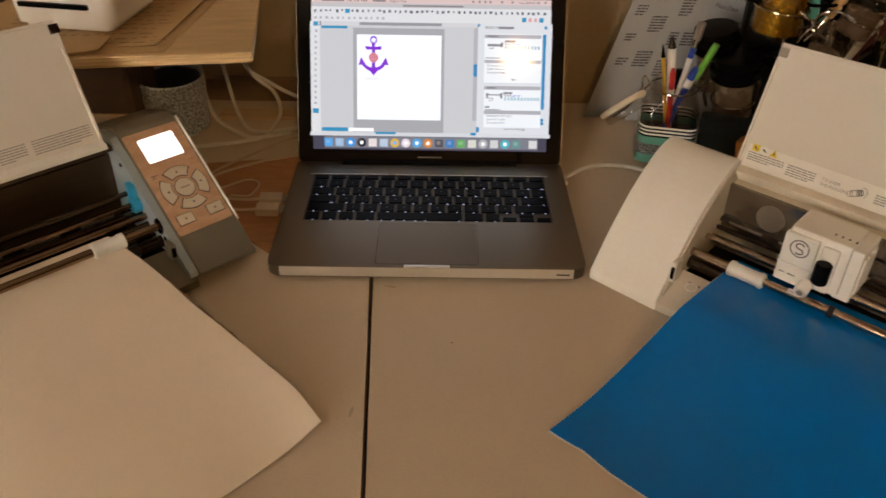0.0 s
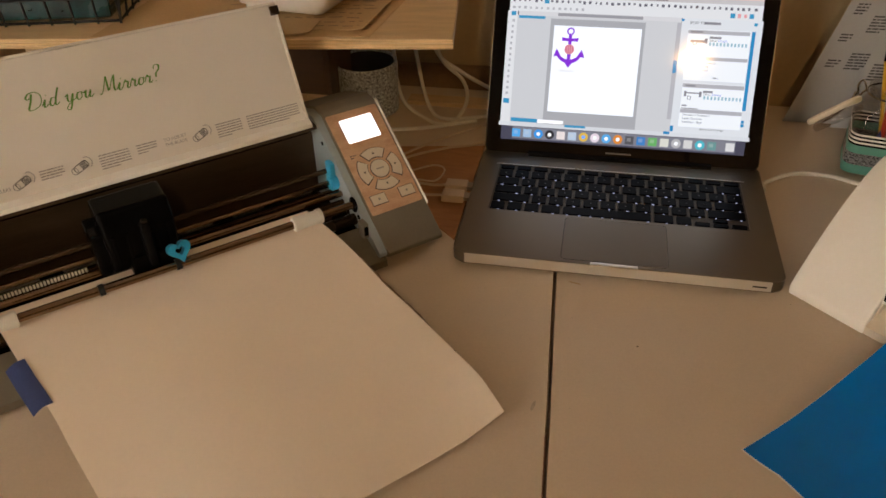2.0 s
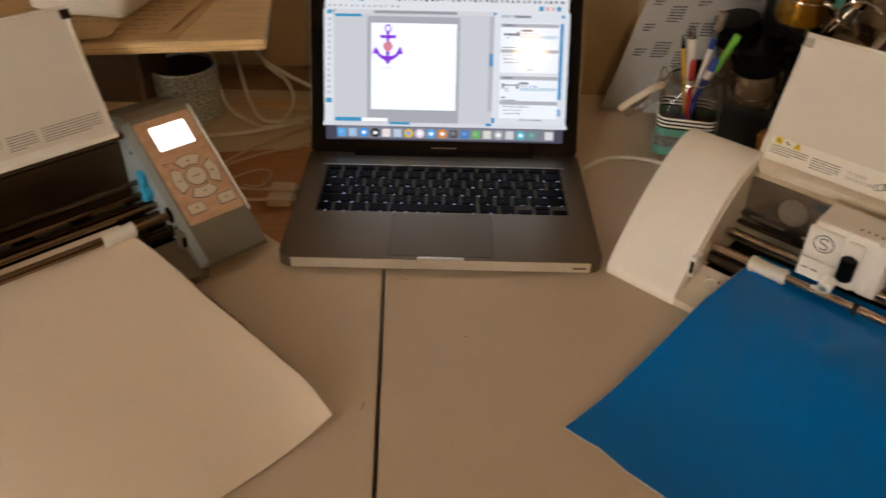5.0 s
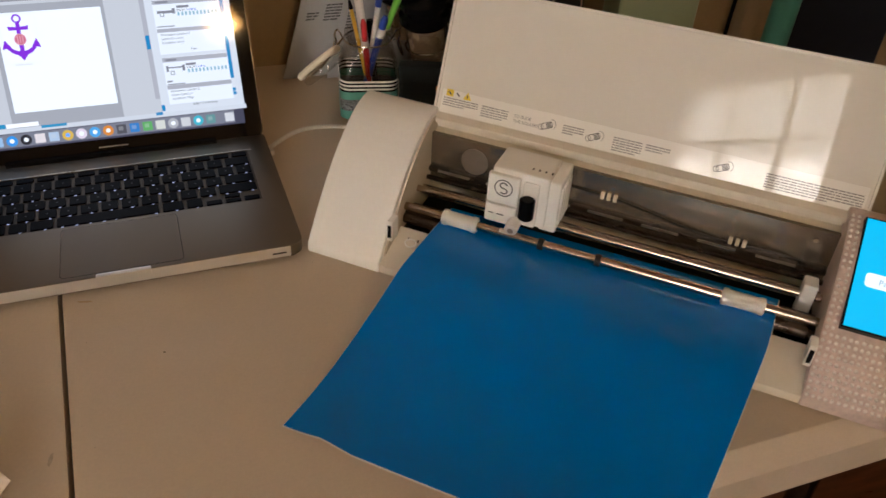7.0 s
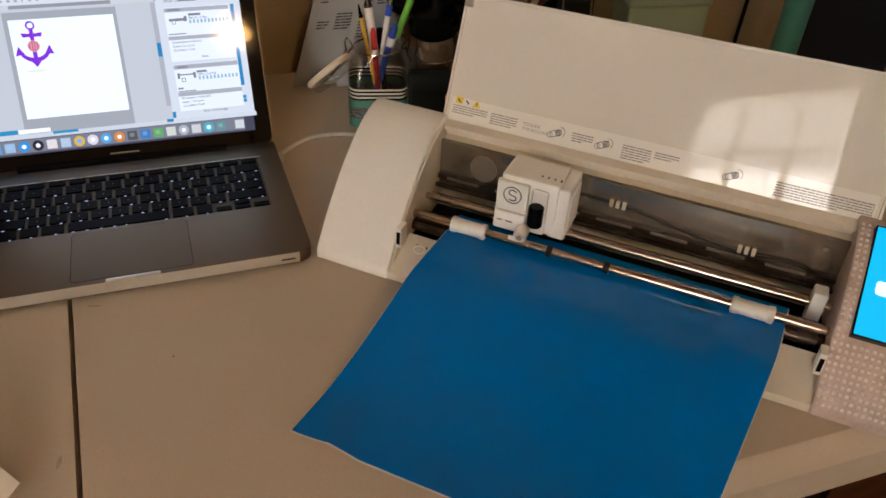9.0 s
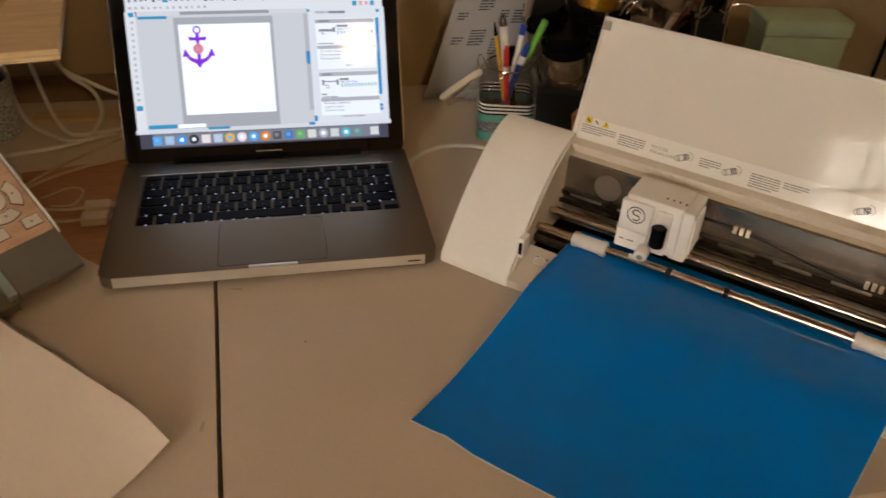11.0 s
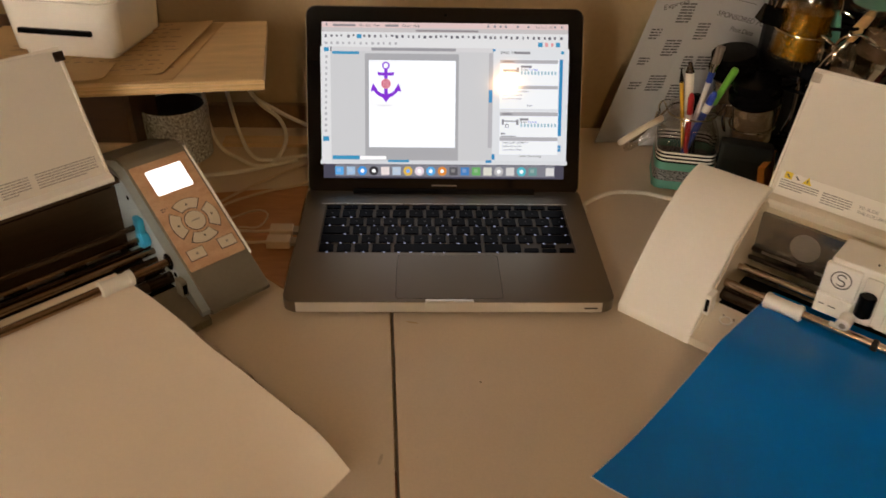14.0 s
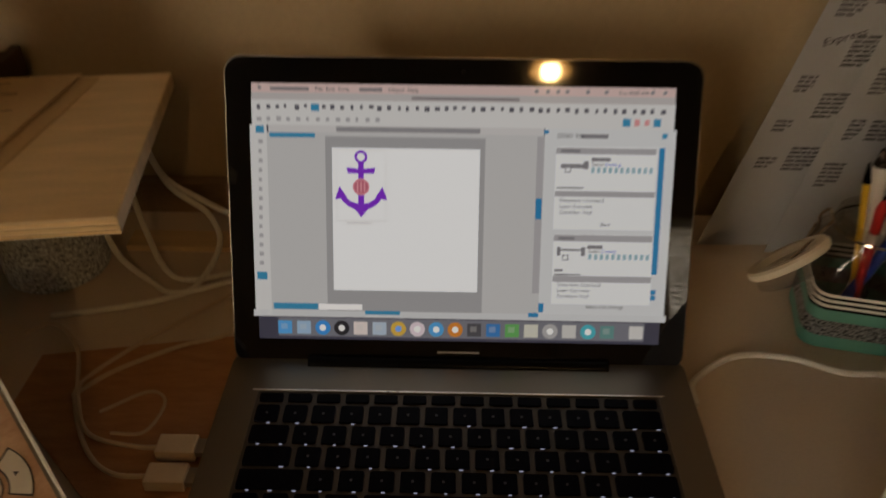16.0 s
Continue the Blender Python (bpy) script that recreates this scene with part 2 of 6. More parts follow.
def spline(points, steps=8):
    p = [Vector(q) for q in points]
    p = [2 * p[0] - p[1]] + p + [2 * p[-1] - p[-2]]
    out = []
    for i in range(1, len(p) - 2):
        for k in range(steps):
            t = k / steps
            out.append(0.5 * (2 * p[i] + (p[i + 1] - p[i - 1]) * t + (2 * p[i - 1] - 5 * p[i] + 4 * p[i + 1] - p[i + 2]) * t * t
                              + (3 * p[i] - p[i - 1] - 3 * p[i + 1] + p[i + 2]) * t ** 3))
    return out + [p[-2]]


def tube(points, r, seg=8, smooth=8):
    pts = spline(points, smooth) if smooth else [Vector(q) for q in points]
    bm = bmesh.new()
    rings, up = [], Vector((0.31, 0.22, 0.92)).normalized()
    for i, p in enumerate(pts):
        d = (pts[min(i + 1, len(pts) - 1)] - pts[max(i - 1, 0)]).normalized()
        side = d.cross(up)
        if side.length < 1e-3:
            side = d.orthogonal()
        side.normalize()
        up = side.cross(d).normalized()
        rings.append([bm.verts.new(p + r * (math.cos(2 * math.pi * k / seg) * side + math.sin(2 * math.pi * k / seg) * up)) for k in range(seg)])
    for a, b in zip(rings, rings[1:]):
        for k in range(seg):
            bm.faces.new((a[k], a[(k + 1) % seg], b[(k + 1) % seg], b[k]))
    bm.faces.new(rings[0])
    bm.faces.new(rings[-1])
    bmesh.ops.recalc_face_normals(bm, faces=bm.faces)
    return bm


def lathe(profile, seg=28):
    """Profile in (radius, z), turned about z."""
    bm = bmesh.new()
    rings = []
    for r, z in profile:
        if r < 1e-5:
            rings.append([bm.verts.new((0, 0, z))])
        else:
            rings.append([bm.verts.new((r * math.cos(2 * math.pi * k / seg), r * math.sin(2 * math.pi * k / seg), z)) for k in range(seg)])
    for a, b in zip(rings, rings[1:]):
        for k in range(seg):
            k2 = (k + 1) % seg
            if len(a) == 1 and len(b) > 1:
                bm.faces.new((a[0], b[k], b[k2]))
            elif len(b) == 1 and len(a) > 1:
                bm.faces.new((a[k], a[k2], b[0]))
            elif len(a) > 1:
                bm.faces.new((a[k], a[k2], b[k2], b[k]))
    bmesh.ops.recalc_face_normals(bm, faces=bm.faces)
    return bm


def sheet(nx, ny, place, thick=0.0004):
    """A thin sheet over u, v in 0..1; place(u, v) gives its upper side."""
    bm = bmesh.new()
    top = [[bm.verts.new(place(i / nx, j / ny)) for i in range(nx + 1)] for j in range(ny + 1)]
    bot = [[bm.verts.new(v.co - Vector((0, 0, thick))) for v in row] for row in top]
    for j in range(ny):
        for i in range(nx):
            bm.faces.new((top[j][i], top[j][i + 1], top[j + 1][i + 1], top[j + 1][i]))
            bm.faces.new((bot[j + 1][i], bot[j + 1][i + 1], bot[j][i + 1], bot[j][i]))
    for i in range(nx):
        bm.faces.new((bot[0][i], bot[0][i + 1], top[0][i + 1], top[0][i]))
        bm.faces.new((top[ny][i], top[ny][i + 1], bot[ny][i + 1], bot[ny][i]))
    for j in range(ny):
        bm.faces.new((top[j][0], top[j + 1][0], bot[j + 1][0], bot[j][0]))
        bm.faces.new((bot[j][nx], bot[j + 1][nx], top[j + 1][nx], top[j][nx]))
    bmesh.ops.recalc_face_normals(bm, faces=bm.faces)
    return bm


def join(*bms):
    out = bmesh.new()
    me = bpy.data.meshes.new("tmp")
    for b in bms:
        b.to_mesh(me)
        out.from_mesh(me)
        b.free()
    bpy.data.meshes.remove(me)
    return out


def moved(bm, m):
    bmesh.ops.transform(bm, matrix=m, verts=bm.verts)
    return bm


def mesh_of(name, bm, material, smooth=True):
    """Makes the mesh; shading breaks at edges, and between a broad face and a narrow bevel."""
    for f in bm.faces:
        f.smooth = smooth
    if smooth:
        bm.normal_update()
        for e in bm.edges:
            if len(e.link_faces) == 2:
                a = e.calc_face_angle(0)
                s0, s1 = sorted(f.calc_area() for f in e.link_faces)
                e.smooth = not (a > radians(34) or (a > radians(4) and s1 > 7 * s0))
    me = bpy.data.meshes.new(name)
    bm.to_mesh(me)
    bm.free()
    me.materials.append(material)
    return me


def thing(name, m=None, label="", category="", group="", kind=""):
    ob = new(name)
    ob.empty_display_size = 0.02
    ob.matrix_basis = m or Matrix()
    return tagged(ob, label, category, group, kind)


def part(name, bm, material, parent, label="", m=None):
    ob = new(name, mesh_of(name, bm, material))
    ob.parent = parent
    if m is not None:
        ob.matrix_basis = m
    return tagged(ob, label)


def share(name, me, parent, m):
    ob = new(name, me)
    ob.parent = parent
    ob.matrix_basis = m
    return ob


def solid(name, bm, material, label="", category="", group="", kind="", m=None):
    ob = new(name, mesh_of(name, bm, material))
    if m is not None:
        ob.matrix_basis = m
    return tagged(ob, label, category, group, kind)


def words(text, size, lift=0.0003, shear=0.0, bold=0.0, align="LEFT"):
    """Letters in the xy plane as a bmesh, baseline at y = 0."""
    cu = bpy.data.curves.new("text", "FONT")
    cu.body, cu.size, cu.extrude, cu.shear, cu.offset, cu.align_x = text, size, lift / 2, shear, bold, align
    cu.resolution_u = 3
    ob = new("text", cu)
    dg = bpy.context.evaluated_depsgraph_get()
    me = bpy.data.meshes.new_from_object(ob.evaluated_get(dg))
    bm = bmesh.new()
    bm.from_mesh(me)
    bpy.data.objects.remove(ob)
    bpy.data.curves.remove(cu)
    bpy.data.meshes.remove(me)
    return bm


def bars(x0, y0, width, lines, height, pitch, seed=0, lift=0.0002):
    """Rows of small unreadable print in the xy plane, drawn as broken bars."""
    rnd = random.Random(seed)
    out = []
    for i in range(lines):
        y = y0 - i * pitch
        x, end = x0, x0 + width * (1 if i < lines - 1 else 0.45 + 0.4 * rnd.random())
        while x < end:
            w = min(end - x, height * (1.5 + 4.5 * rnd.random()))
            out.append(bx(x, x + w, y - height, y, 0, lift))
            x += w + height * 0.55
    return join(*out)


# ---- the room ----
YW, YB, XL, XR, HC = 0.455, -2.6, -3.0, 2.6, 2.5     # far wall, rear wall, side walls, ceiling
solid("floor", bx(XL - .1, XR + .1, YB - .1, YW + .1, -0.1, 0.0), FLOORW, "dark reddish brown wooden floor", "floor", kind="structure")
solid("ceiling", bx(XL - .1, XR + .1, YB - .1, YW + .1, HC, HC + 0.1), CEIL, "plain off-white ceiling", "ceiling", kind="structure")
solid("wall_north", bx(XL, XR, YW, YW + 0.1, 0, HC), WALL, "tan painted wall behind the work tables", "wall", kind="structure")
solid("wall_west", bx(XL - .1, XL, YB - .1, YW + .1, 0, HC), WALL2, "unseen side wall, darkened to cut bounced light", "wall", kind="structure")
solid("wall_east", bx(XR, XR + .1, YB - .1, YW + .1, 0, HC), WALL2, "unseen side wall, darkened to cut bounced light", "wall", kind="structure")
W1 = (-2.15, -1.12, 0.95, 2.32)      # window_1: x0, x1, z0, z1
W2 = (0.88, 1.32, 1.02, 1.65)        # window_2
segs = [bx(XL, W1[0], YB - .1, YB, 0, HC), bx(W1[1], W2[0], YB - .1, YB, 0, HC), bx(W2[1], XR, YB - .1, YB, 0, HC),
        bx(W1[0], W1[1], YB - .1, YB, 0, W1[2]), bx(W1[0], W1[1], YB - .1, YB, W1[3], HC),
        bx(W2[0], W2[1], YB - .1, YB, 0, W2[2]), bx(W2[0], W2[1], YB - .1, YB, W2[3], HC)]
solid("wall_south", join(*segs), WALL2, "unseen wall with two windows, darkened to cut bounced light", "wall", kind="structure")


def outdoors(name, strength, x0, x1, z0, z1):
    """The bright yard outside a window: pale ground low down, sky between branches above."""
    m = bpy.data.materials.new(name)
    m.use_nodes = True
    nt = m.node_tree
    nt.nodes.remove(nt.nodes["Principled BSDF"])
    em = nt.nodes.new("ShaderNodeEmission")
    tc = nt.nodes.new("ShaderNodeTexCoord")
    mp = nt.nodes.new("ShaderNodeMapping")
    mp.inputs["Scale"].default_value = (1.2, 1, 3.4)
    no = nt.nodes.new("ShaderNodeTexNoise")
    no.inputs["Scale"].default_value, no.inputs["Detail"].default_value, no.inputs["Distortion"].default_value = 11.0, 9, 2.2
    ra = nt.nodes.new("ShaderNodeValToRGB")
    ra.color_ramp.elements[0].position, ra.color_ramp.elements[1].position = 0.43, 0.60
    ra.color_ramp.elements[0].color, ra.color_ramp.elements[1].color = (0.14, 0.11, 0.07, 1), (1.0, 0.90, 0.78, 1)
    sx = nt.nodes.new("ShaderNodeSeparateXYZ")
    gr = nt.nodes.new("ShaderNodeMapRange")
    gr.inputs["From Min"].default_value, gr.inputs["From Max"].default_value = 2.14, 2.06
    gr.inputs["To Min"].default_value, gr.inputs["To Max"].default_value = 0.85, 2.5
    mu = nt.nodes.new("ShaderNodeMath")
    mu.operation = "MULTIPLY"
    mu.inputs[1].default_value = strength
    nt.links.new(tc.outputs["Object"], mp.inputs["Vector"])
    nt.links.new(mp.outputs["Vector"], no.inputs["Vector"])
    nt.links.new(no.outputs["Fac"], ra.inputs["Fac"])
    nt.links.new(ra.outputs["Color"], em.inputs["Color"])
    nt.links.new(tc.outputs["Object"], sx.inputs["Vector"])
    nt.links.new(sx.outputs["Z"], gr.inputs["Value"])
    nt.links.new(gr.outputs["Result"], mu.inputs[0])
    nt.links.new(mu.outputs[0], em.inputs["Strength"])
    nt.links.new(em.outputs["Emission"], nt.nodes["Material Output"].inputs["Surface"])
    solid("backdrop", bx(x0, x1, YB - 0.62, YB - 0.60, z0, z1), m, "bright yard with bare branches outside the window", "backdrop", kind="structure")


outdoors("yard_light", YARD, W1[0] - 0.5, W1[1] + 0.5, W1[2] - 0.5, W1[3] + 0.5)
outdoors("yard_light_low", YARD * 0.6, W2[0] - 0.4, W2[1] + 0.4, W2[2] - 0.4, W2[3] + 0.4)
TRIM = mat("window_paint", (0.72, 0.68, 0.60), 0.5, var=0.03)


def window(name, w, cols, rows, slats=0):
    x0, x1, z0, z1 = w
    th = thing(name, Matrix.Translation((x0, YB, z0)), "white painted wooden window with small panes", "window", kind="structure")
    W, H = x1 - x0, z1 - z0
    part("window_frame", join(bx(0, 0.05, -0.07, 0.012, 0, H), bx(W - 0.05, W, -0.07, 0.012, 0, H),
                              bx(0.05, W - 0.05, -0.07, 0.012, 0, 0.05), bx(0.05, W - 0.05, -0.07, 0.012, H - 0.05, H)), TRIM, th)
    for i in range(1, cols):
        x = W * i / cols
        part("muntin", bx(x - 0.008, x + 0.008, -0.05, -0.02, 0.05, H - 0.05), TRIM, th)
    for j in range(1, rows):
        z = H * j / rows
        part("muntin", bx(0.05, W - 0.05, -0.052, -0.018, z - 0.009, z + 0.009), TRIM, th)
    for j in range(slats):
        z = 0.06 + (H - 0.12) * (j + 0.5) / slats
        part("slat", moved(bx(0.05, W - 0.05, -0.012, 0.012, -0.001, 0.001), Matrix.Translation((0, 0.0, z)) @ Matrix.Rotation(radians(35), 4, "X")), TRIM, th)


window("window_1", W1, 3, 4)
window("window_2", W2, 1, 1, slats=20)

# floor lamp behind the camera
lamp = thing("floor_lamp", Matrix.Translation((0.33, -1.8, 1.965)), "tall floor lamp with a warm lit bulb", "lamp")
part("bulb", moved(lathe([(0, -0.036), (0.018, -0.032), (0.031, -0.016), (0.034, 0.002), (0.026, 0.020), (0.012, 0.032), (0, 0.032)]), Matrix()),
     glow("bulb_glow", (1.0, 0.63, 0.26), BULB), lamp)
part("shade", lathe([(0.03, 0.085), (0.075, -0.005), (0.073, -0.006), (0.028, 0.083)]), glow("lit_amber_shade", (1.0, 0.42, 0.07), 12.0), lamp)
part("pole", join(rod((0, 0, -1.95), (0, 0, -0.031), 0.009, 14), rod((0, 0, 0.03), (0, 0, 0.09), 0.012, 14)), DARKSTEEL, lamp)
part("lamp_foot", lathe([(0, -1.965), (0.13, -1.965), (0.13, -1.952), (0.02, -1.945), (0, -1.945)]), DARKSTEEL, lamp)

# ---- tables ----
SEAM = ((-0.0792, YW), (-0.0400, -0.34), (-0.0262, -0.62))


def EDGE(px):
    return 0.0008 if abs(px) < 0.1 else 0.010


def folding_table(points, label):
    th = thing("folding_table", Matrix.Translation((0, 0, 0)), label, "table", "folding tables side by side")
    cx = sum(p[0] for p in points) / 4
    cy = sum(p[1] for p in points) / 4
    inner = [(p[0] + (EDGE(p[0]) if p[0] < cx else -EDGE(p[0])), p[1] + (0.016 if p[1] < cy else -0.004)) for p in points]
    bm = bmesh.new()
    rows = []
    for pts, z in ((points, T - 0.052), (points, T - 0.018), ([((a[0] * 2 + b[0]) / 3, (a[1] * 2 + b[1]) / 3) for a, b in zip(points, inner)], T - 0.012),
                   ([((a[0] + b[0] * 4) / 5, (a[1] + b[1] * 4) / 5) for a, b in zip(points, inner)], T - 0.006 + 0.004), (inner, T)):
        rows.append([bm.verts.new((x, y, z)) for x, y in pts])
    for a, b in zip(rows, rows[1:]):
        for i in range(4):
            bm.faces.new((a[i], a[(i + 1) % 4], b[(i + 1) % 4], b[i]))
    bm.faces.new(rows[0][::-1])
    bm.faces.new(rows[-1])
    bmesh.ops.recalc_face_normals(bm, faces=bm.faces)
    part("tabletop", bm, PLASTIC_TABLE, th, "beige moulded plastic top")
    for px, py in points:
        lx, ly = px + (0.12 if px < cx else -0.12), py + (0.10 if py < cy else -0.10)
        part("leg", rod((lx, ly, 0), (lx, ly, T - 0.05), 0.013, 12), DARKSTEEL, th)
    return th


folding_table([(-1.30, -0.62), (SEAM[2][0] - 0.0010, -0.62), (SEAM[0][0] - 0.0010, YW - 0.004), (-1.30, YW - 0.004)],
              "beige plastic folding table holding the older cutter")
folding_table([(SEAM[1][0] + 0.0010, -0.34), (0.78, -0.342), (0.78, YW - 0.004), (SEAM[0][0] + 0.0010, YW - 0.004)],
              "beige plastic folding table holding the newer cutter")
solid("black_bag", bx(0.62, 0.92, -0.62, -0.36, 0.0, 0.30, 0.03, 3), BLACKPL, "black bag standing on the wooden floor", "bag")

# ---- laptop ----
lap = thing("laptop", Matrix.Translation((0, 0, T)), "open silver aluminium laptop with black keys, screen lit", "laptop")
HW = 0.1625
outer = rrect(-HW, HW, 0.0, 0.227, 0.012)
base = plate(outer, 0.0022, 0.0174)
bmesh.ops.bevel(base, geom=[e for e in base.edges if all(v.co.z < 0.003 for v in e.verts)], offset=0.0045, segments=3, affect="EDGES")
part("base", base, ALU, lap, "brushed aluminium base")
KX0, KX1, KY0, KY1 = -0.1385, 0.1385, 0.0865, 0.1885
part("deck", frame_plate(rrect(-HW, HW, 0.0, 0.227, 0.012), rrect(KX0, KX1, KY0, KY1, 0.002), 0.0174, 0.0185), ALU, lap)
part("front_lip", bx(-0.1495, 0.1495, -0.0006, 0.0002, 0.0065, 0.0178, 0.0002, 1), ALU_LIGHT, lap, "bright aluminium front edge")
part("latch_notch", moved(bx(-0.0235, 0.0235, -0.0016, 0.004, 0.0118, 0.0190, 0.0009, 2), Matrix()), ALU_LIGHT, lap, "polished finger notch")
part("sleep_light", bx(0.132, 0.145, -0.0012, 0, 0.011, 0.0122), BLACKPL, lap)
part("trackpad", plate(rrect(-0.0525, 0.0525, 0.0055, 0.0815, 0.004), 0.0184, 0.01862), PAD, lap, "smooth grey glass trackpad")
part("trackpad_groove", frame_plate(rrect(-0.0530, 0.0530, 0.005, 0.0820, 0.0043), rrect(-0.0525, 0.0525, 0.0055, 0.0815, 0.004), 0.0183, 0.01856), DARKSTEEL, lap)
for fx in (-0.13, 0.13):
    for fy in (0.025, 0.2):
        part("foot", rod((fx, fy, 0), (fx, fy, 0.0024), 0.009, 16), RUBBER, lap)

# keys: rows from the front, widths in key units
U = 0.01895
key_rows = [(0.0182, [1, 1, 1, 1.25, 5.2, 1.25, 1]), (0.0182, [2.3, 1, 1, 1, 1, 1, 1, 1, 1, 1, 1, 2.2]),
            (0.0182, [1.75, 1, 1, 1, 1, 1, 1, 1, 1, 1, 1, 1, 1.75]), (0.0182, [1.5, 1, 1, 1, 1, 1, 1, 1, 1, 1, 1, 1, 1, 1]),
            (0.0182, [1, 1, 1, 1, 1, 1, 1, 1, 1, 1, 1, 1, 1, 1.5]), (0.0108, [1.035] * 14)]
key_mesh = {}


def key_at(x0, x1, y0, y1):
    w, d = round(x1 - x0 - 0.0027, 5), round(y1 - y0 - 0.0027, 5)
    if (w, d) not in key_mesh:
        bm = plate(rrect(-w / 2, w / 2, -d / 2, d / 2, 0.0016, 2), 0.0, 0.0022)
        top = [v for v in bm.verts if v.co.z > 0.001]
        for v in top:
            v.co.x *= 1 - 0.0010 / w
            v.co.y *= 1 - 0.0010 / d
        key_mesh[(w, d)] = mesh_of("key", bm, KEY)
    share("key", key_mesh[(w, d)], lap, pose((x0 + x1) / 2, (y0 + y1) / 2, 0.0168))


y = KY0 + 0.0005
for depth, widths in key_rows:
    x = KX0 + 0.0006
    scale_x = (KX1 - KX0 - 0.0012 - (3 * U if depth > 0.015 and len(widths) == 7 else 0)) / sum(widths)
    for w in widths:
        key_at(x, x + w * scale_x, y, y + depth)
        x += w * scale_x
    if len(widths) == 7:
        key_at(x, x + U, y, y + 0.0105)
        key_at(x + U, x + 2 * U, y, y + 0.0091)
        key_at(x + U, x + 2 * U, y + 0.0091, y + 0.0182)
        key_at(x + 2 * U, x + 3 * U, y, y + 0.0105)
    y += depth - (0.0002 if depth > 0.015 else 0)
# small key legends
leg = []
rnd = random.Random(3)
y = KY0 + 0.0005
for depth, widths in key_rows[1:5]:
    y += 0.0180
    x = KX0 + 0.0006
    sc = (KX1 - KX0 - 0.0012) / sum(widths)
    for w in widths:
        if w < 1.1:
            leg.append(bx(x + sc * 0.5 - 0.0008, x + sc * 0.5 + 0.0008, y + 0.0082, y + 0.0100, 0.01901, 0.01906))
        x += w * sc
part("key_legend", join(*leg), LEGEND, lap, "pale printed key legends")

part("key_web", bx(KX0, KX1, KY0, KY1, 0.0174, 0.0176), KEYWEB, lap, "aluminium between the keys, shade painted into its colour")
part("well_lip", bx(KX0 - 0.004, KX1 + 0.004, KY1 + 0.0004, KY1 + 0.0016, 0.0184, 0.0189, 0.0002, 1), ALU_LIGHT, lap, "bright machined edge behind the keys")
BACKLIGHT = glow("key_backlight", (0.62, 0.66, 1.0), 0.7)
y = KY0 + 0.0005
rnd = random.Random(14)
for depth, widths in key_rows[:5]:
    x = KX0 + 0.0006
    sc = (KX1 - KX0 - 0.0012 - (3 * U if len(widths) == 7 else 0)) / sum(widths)
    for w in widths:
        n = 1 if w < 1.4 else int(w * 1.6)
        for k in range(n):
            xm = x + sc * w * (k + 0.62) / n + rnd.uniform(-0.001, 0.001)
            if rnd.random() < 0.8:
                part("backlight", bx(xm - 0.0013, xm + 0.0013 * rnd.uniform(0.2, 1), y + 0.0007, y + 0.0012, 0.0172, 0.0184), BACKLIGHT, lap)
        x += w * sc
    y += depth - 0.0002

part("hinge", rod((-0.108, 0.2185, 0.0165), (0.108, 0.2185, 0.0165), 0.0062, 16), BLACKPL, lap, "black hinge cover")
LID_M = pose(0, 0.2200, 0.0165, 65.5, 0, 0)
lid = part("lid", plate(rrect(-HW, HW, -0.002, 0.2165, 0.012), -0.0060, -0.0006), ALU, lap, "aluminium screen lid", LID_M)
part("bezel", plate(rrect(-HW + 0.0012, HW - 0.0012, -0.001, 0.2155, 0.011), -0.0006, 0.0006), GLASSBLK, lap, "glossy black glass bezel", LID_M)
part("maker_mark", bx(-0.0150, 0.0150, 0.0082, 0.0096, 0.0006, 0.0008), GREYINK, lap, "small grey maker's mark", LID_M)
part("webcam", rod((0, 0.2070, 0.0005), (0, 0.2070, 0.00075), 0.0014, 12), BLACKPL, lap, "", LID_M)
DX0, DX1, DY0, DY1 = -0.1435, 0.1435, 0.0175, 0.1980


def lit_glass(name, col, strength):
    """A lit screen pixel layer under glass: it glows and still mirrors the room."""
    m = mat(name, col, emit=strength)
    b = m.node_tree.nodes["Principled BSDF"]
    b.inputs["Roughness"].default_value = 0.05
    return m


lit = {}


def lit_mat(col):
    if col not in lit:
        lit[col] = lit_glass("screen_colour", col, SCREEN)
    return lit[col]


display = part("display", bx(DX0, DX1, DY0, DY1, 0.0003, 0.0009), lit_mat((0.05, 0.05, 0.08)), lap, "lit screen showing drawing software", LID_M)


def sx(x, y):
    u = (x - 115 - (y - 110) * 0.021) / (829 - (y - 110) * 0.0447)
    return DX0 + u * (DX1 - DX0)


def sy(yy):
    return DY1 - (yy - 110) / 522 * (DY1 - DY0)


def ui(name, x0, y0, x1, y1, col, layer=1):
    xm = (y0 + y1) / 2
    z = 0.0009 + 0.00006 * layer
    return part(name, bx(sx(x0, xm), sx(x1, xm), sy(y1), sy(y0), 0.0008, z), lit_mat(col), display)


def ui_text(name, text, x, y, px, col, layer=3, align="LEFT"):
    bm = words(text, px / 522 * (DY1 - DY0) * 1.25, 0.00006, align=align)
    return part(name, moved(bm, Matrix.Translation((sx(x, y), sy(y), 0.0009 + 0.00006 * layer))), lit_mat(col), display)


def ui_join(name, boxes, col, layer=3):
    z = 0.0009 + 0.00006 * layer
    for a, b, c, d in boxes:
        part(name, bx(sx(a, (b + d) / 2), sx(c, (b + d) / 2), sy(d), sy(b), 0.0008, z), lit_mat(col), display)


WHT, GRY, MID, DRK = (0.74, 0.77, 0.82), (0.36, 0.36, 0.40), (0.20, 0.20, 0.23), (0.06, 0.06, 0.08)
SBL = (0.015, 0.20, 0.44)
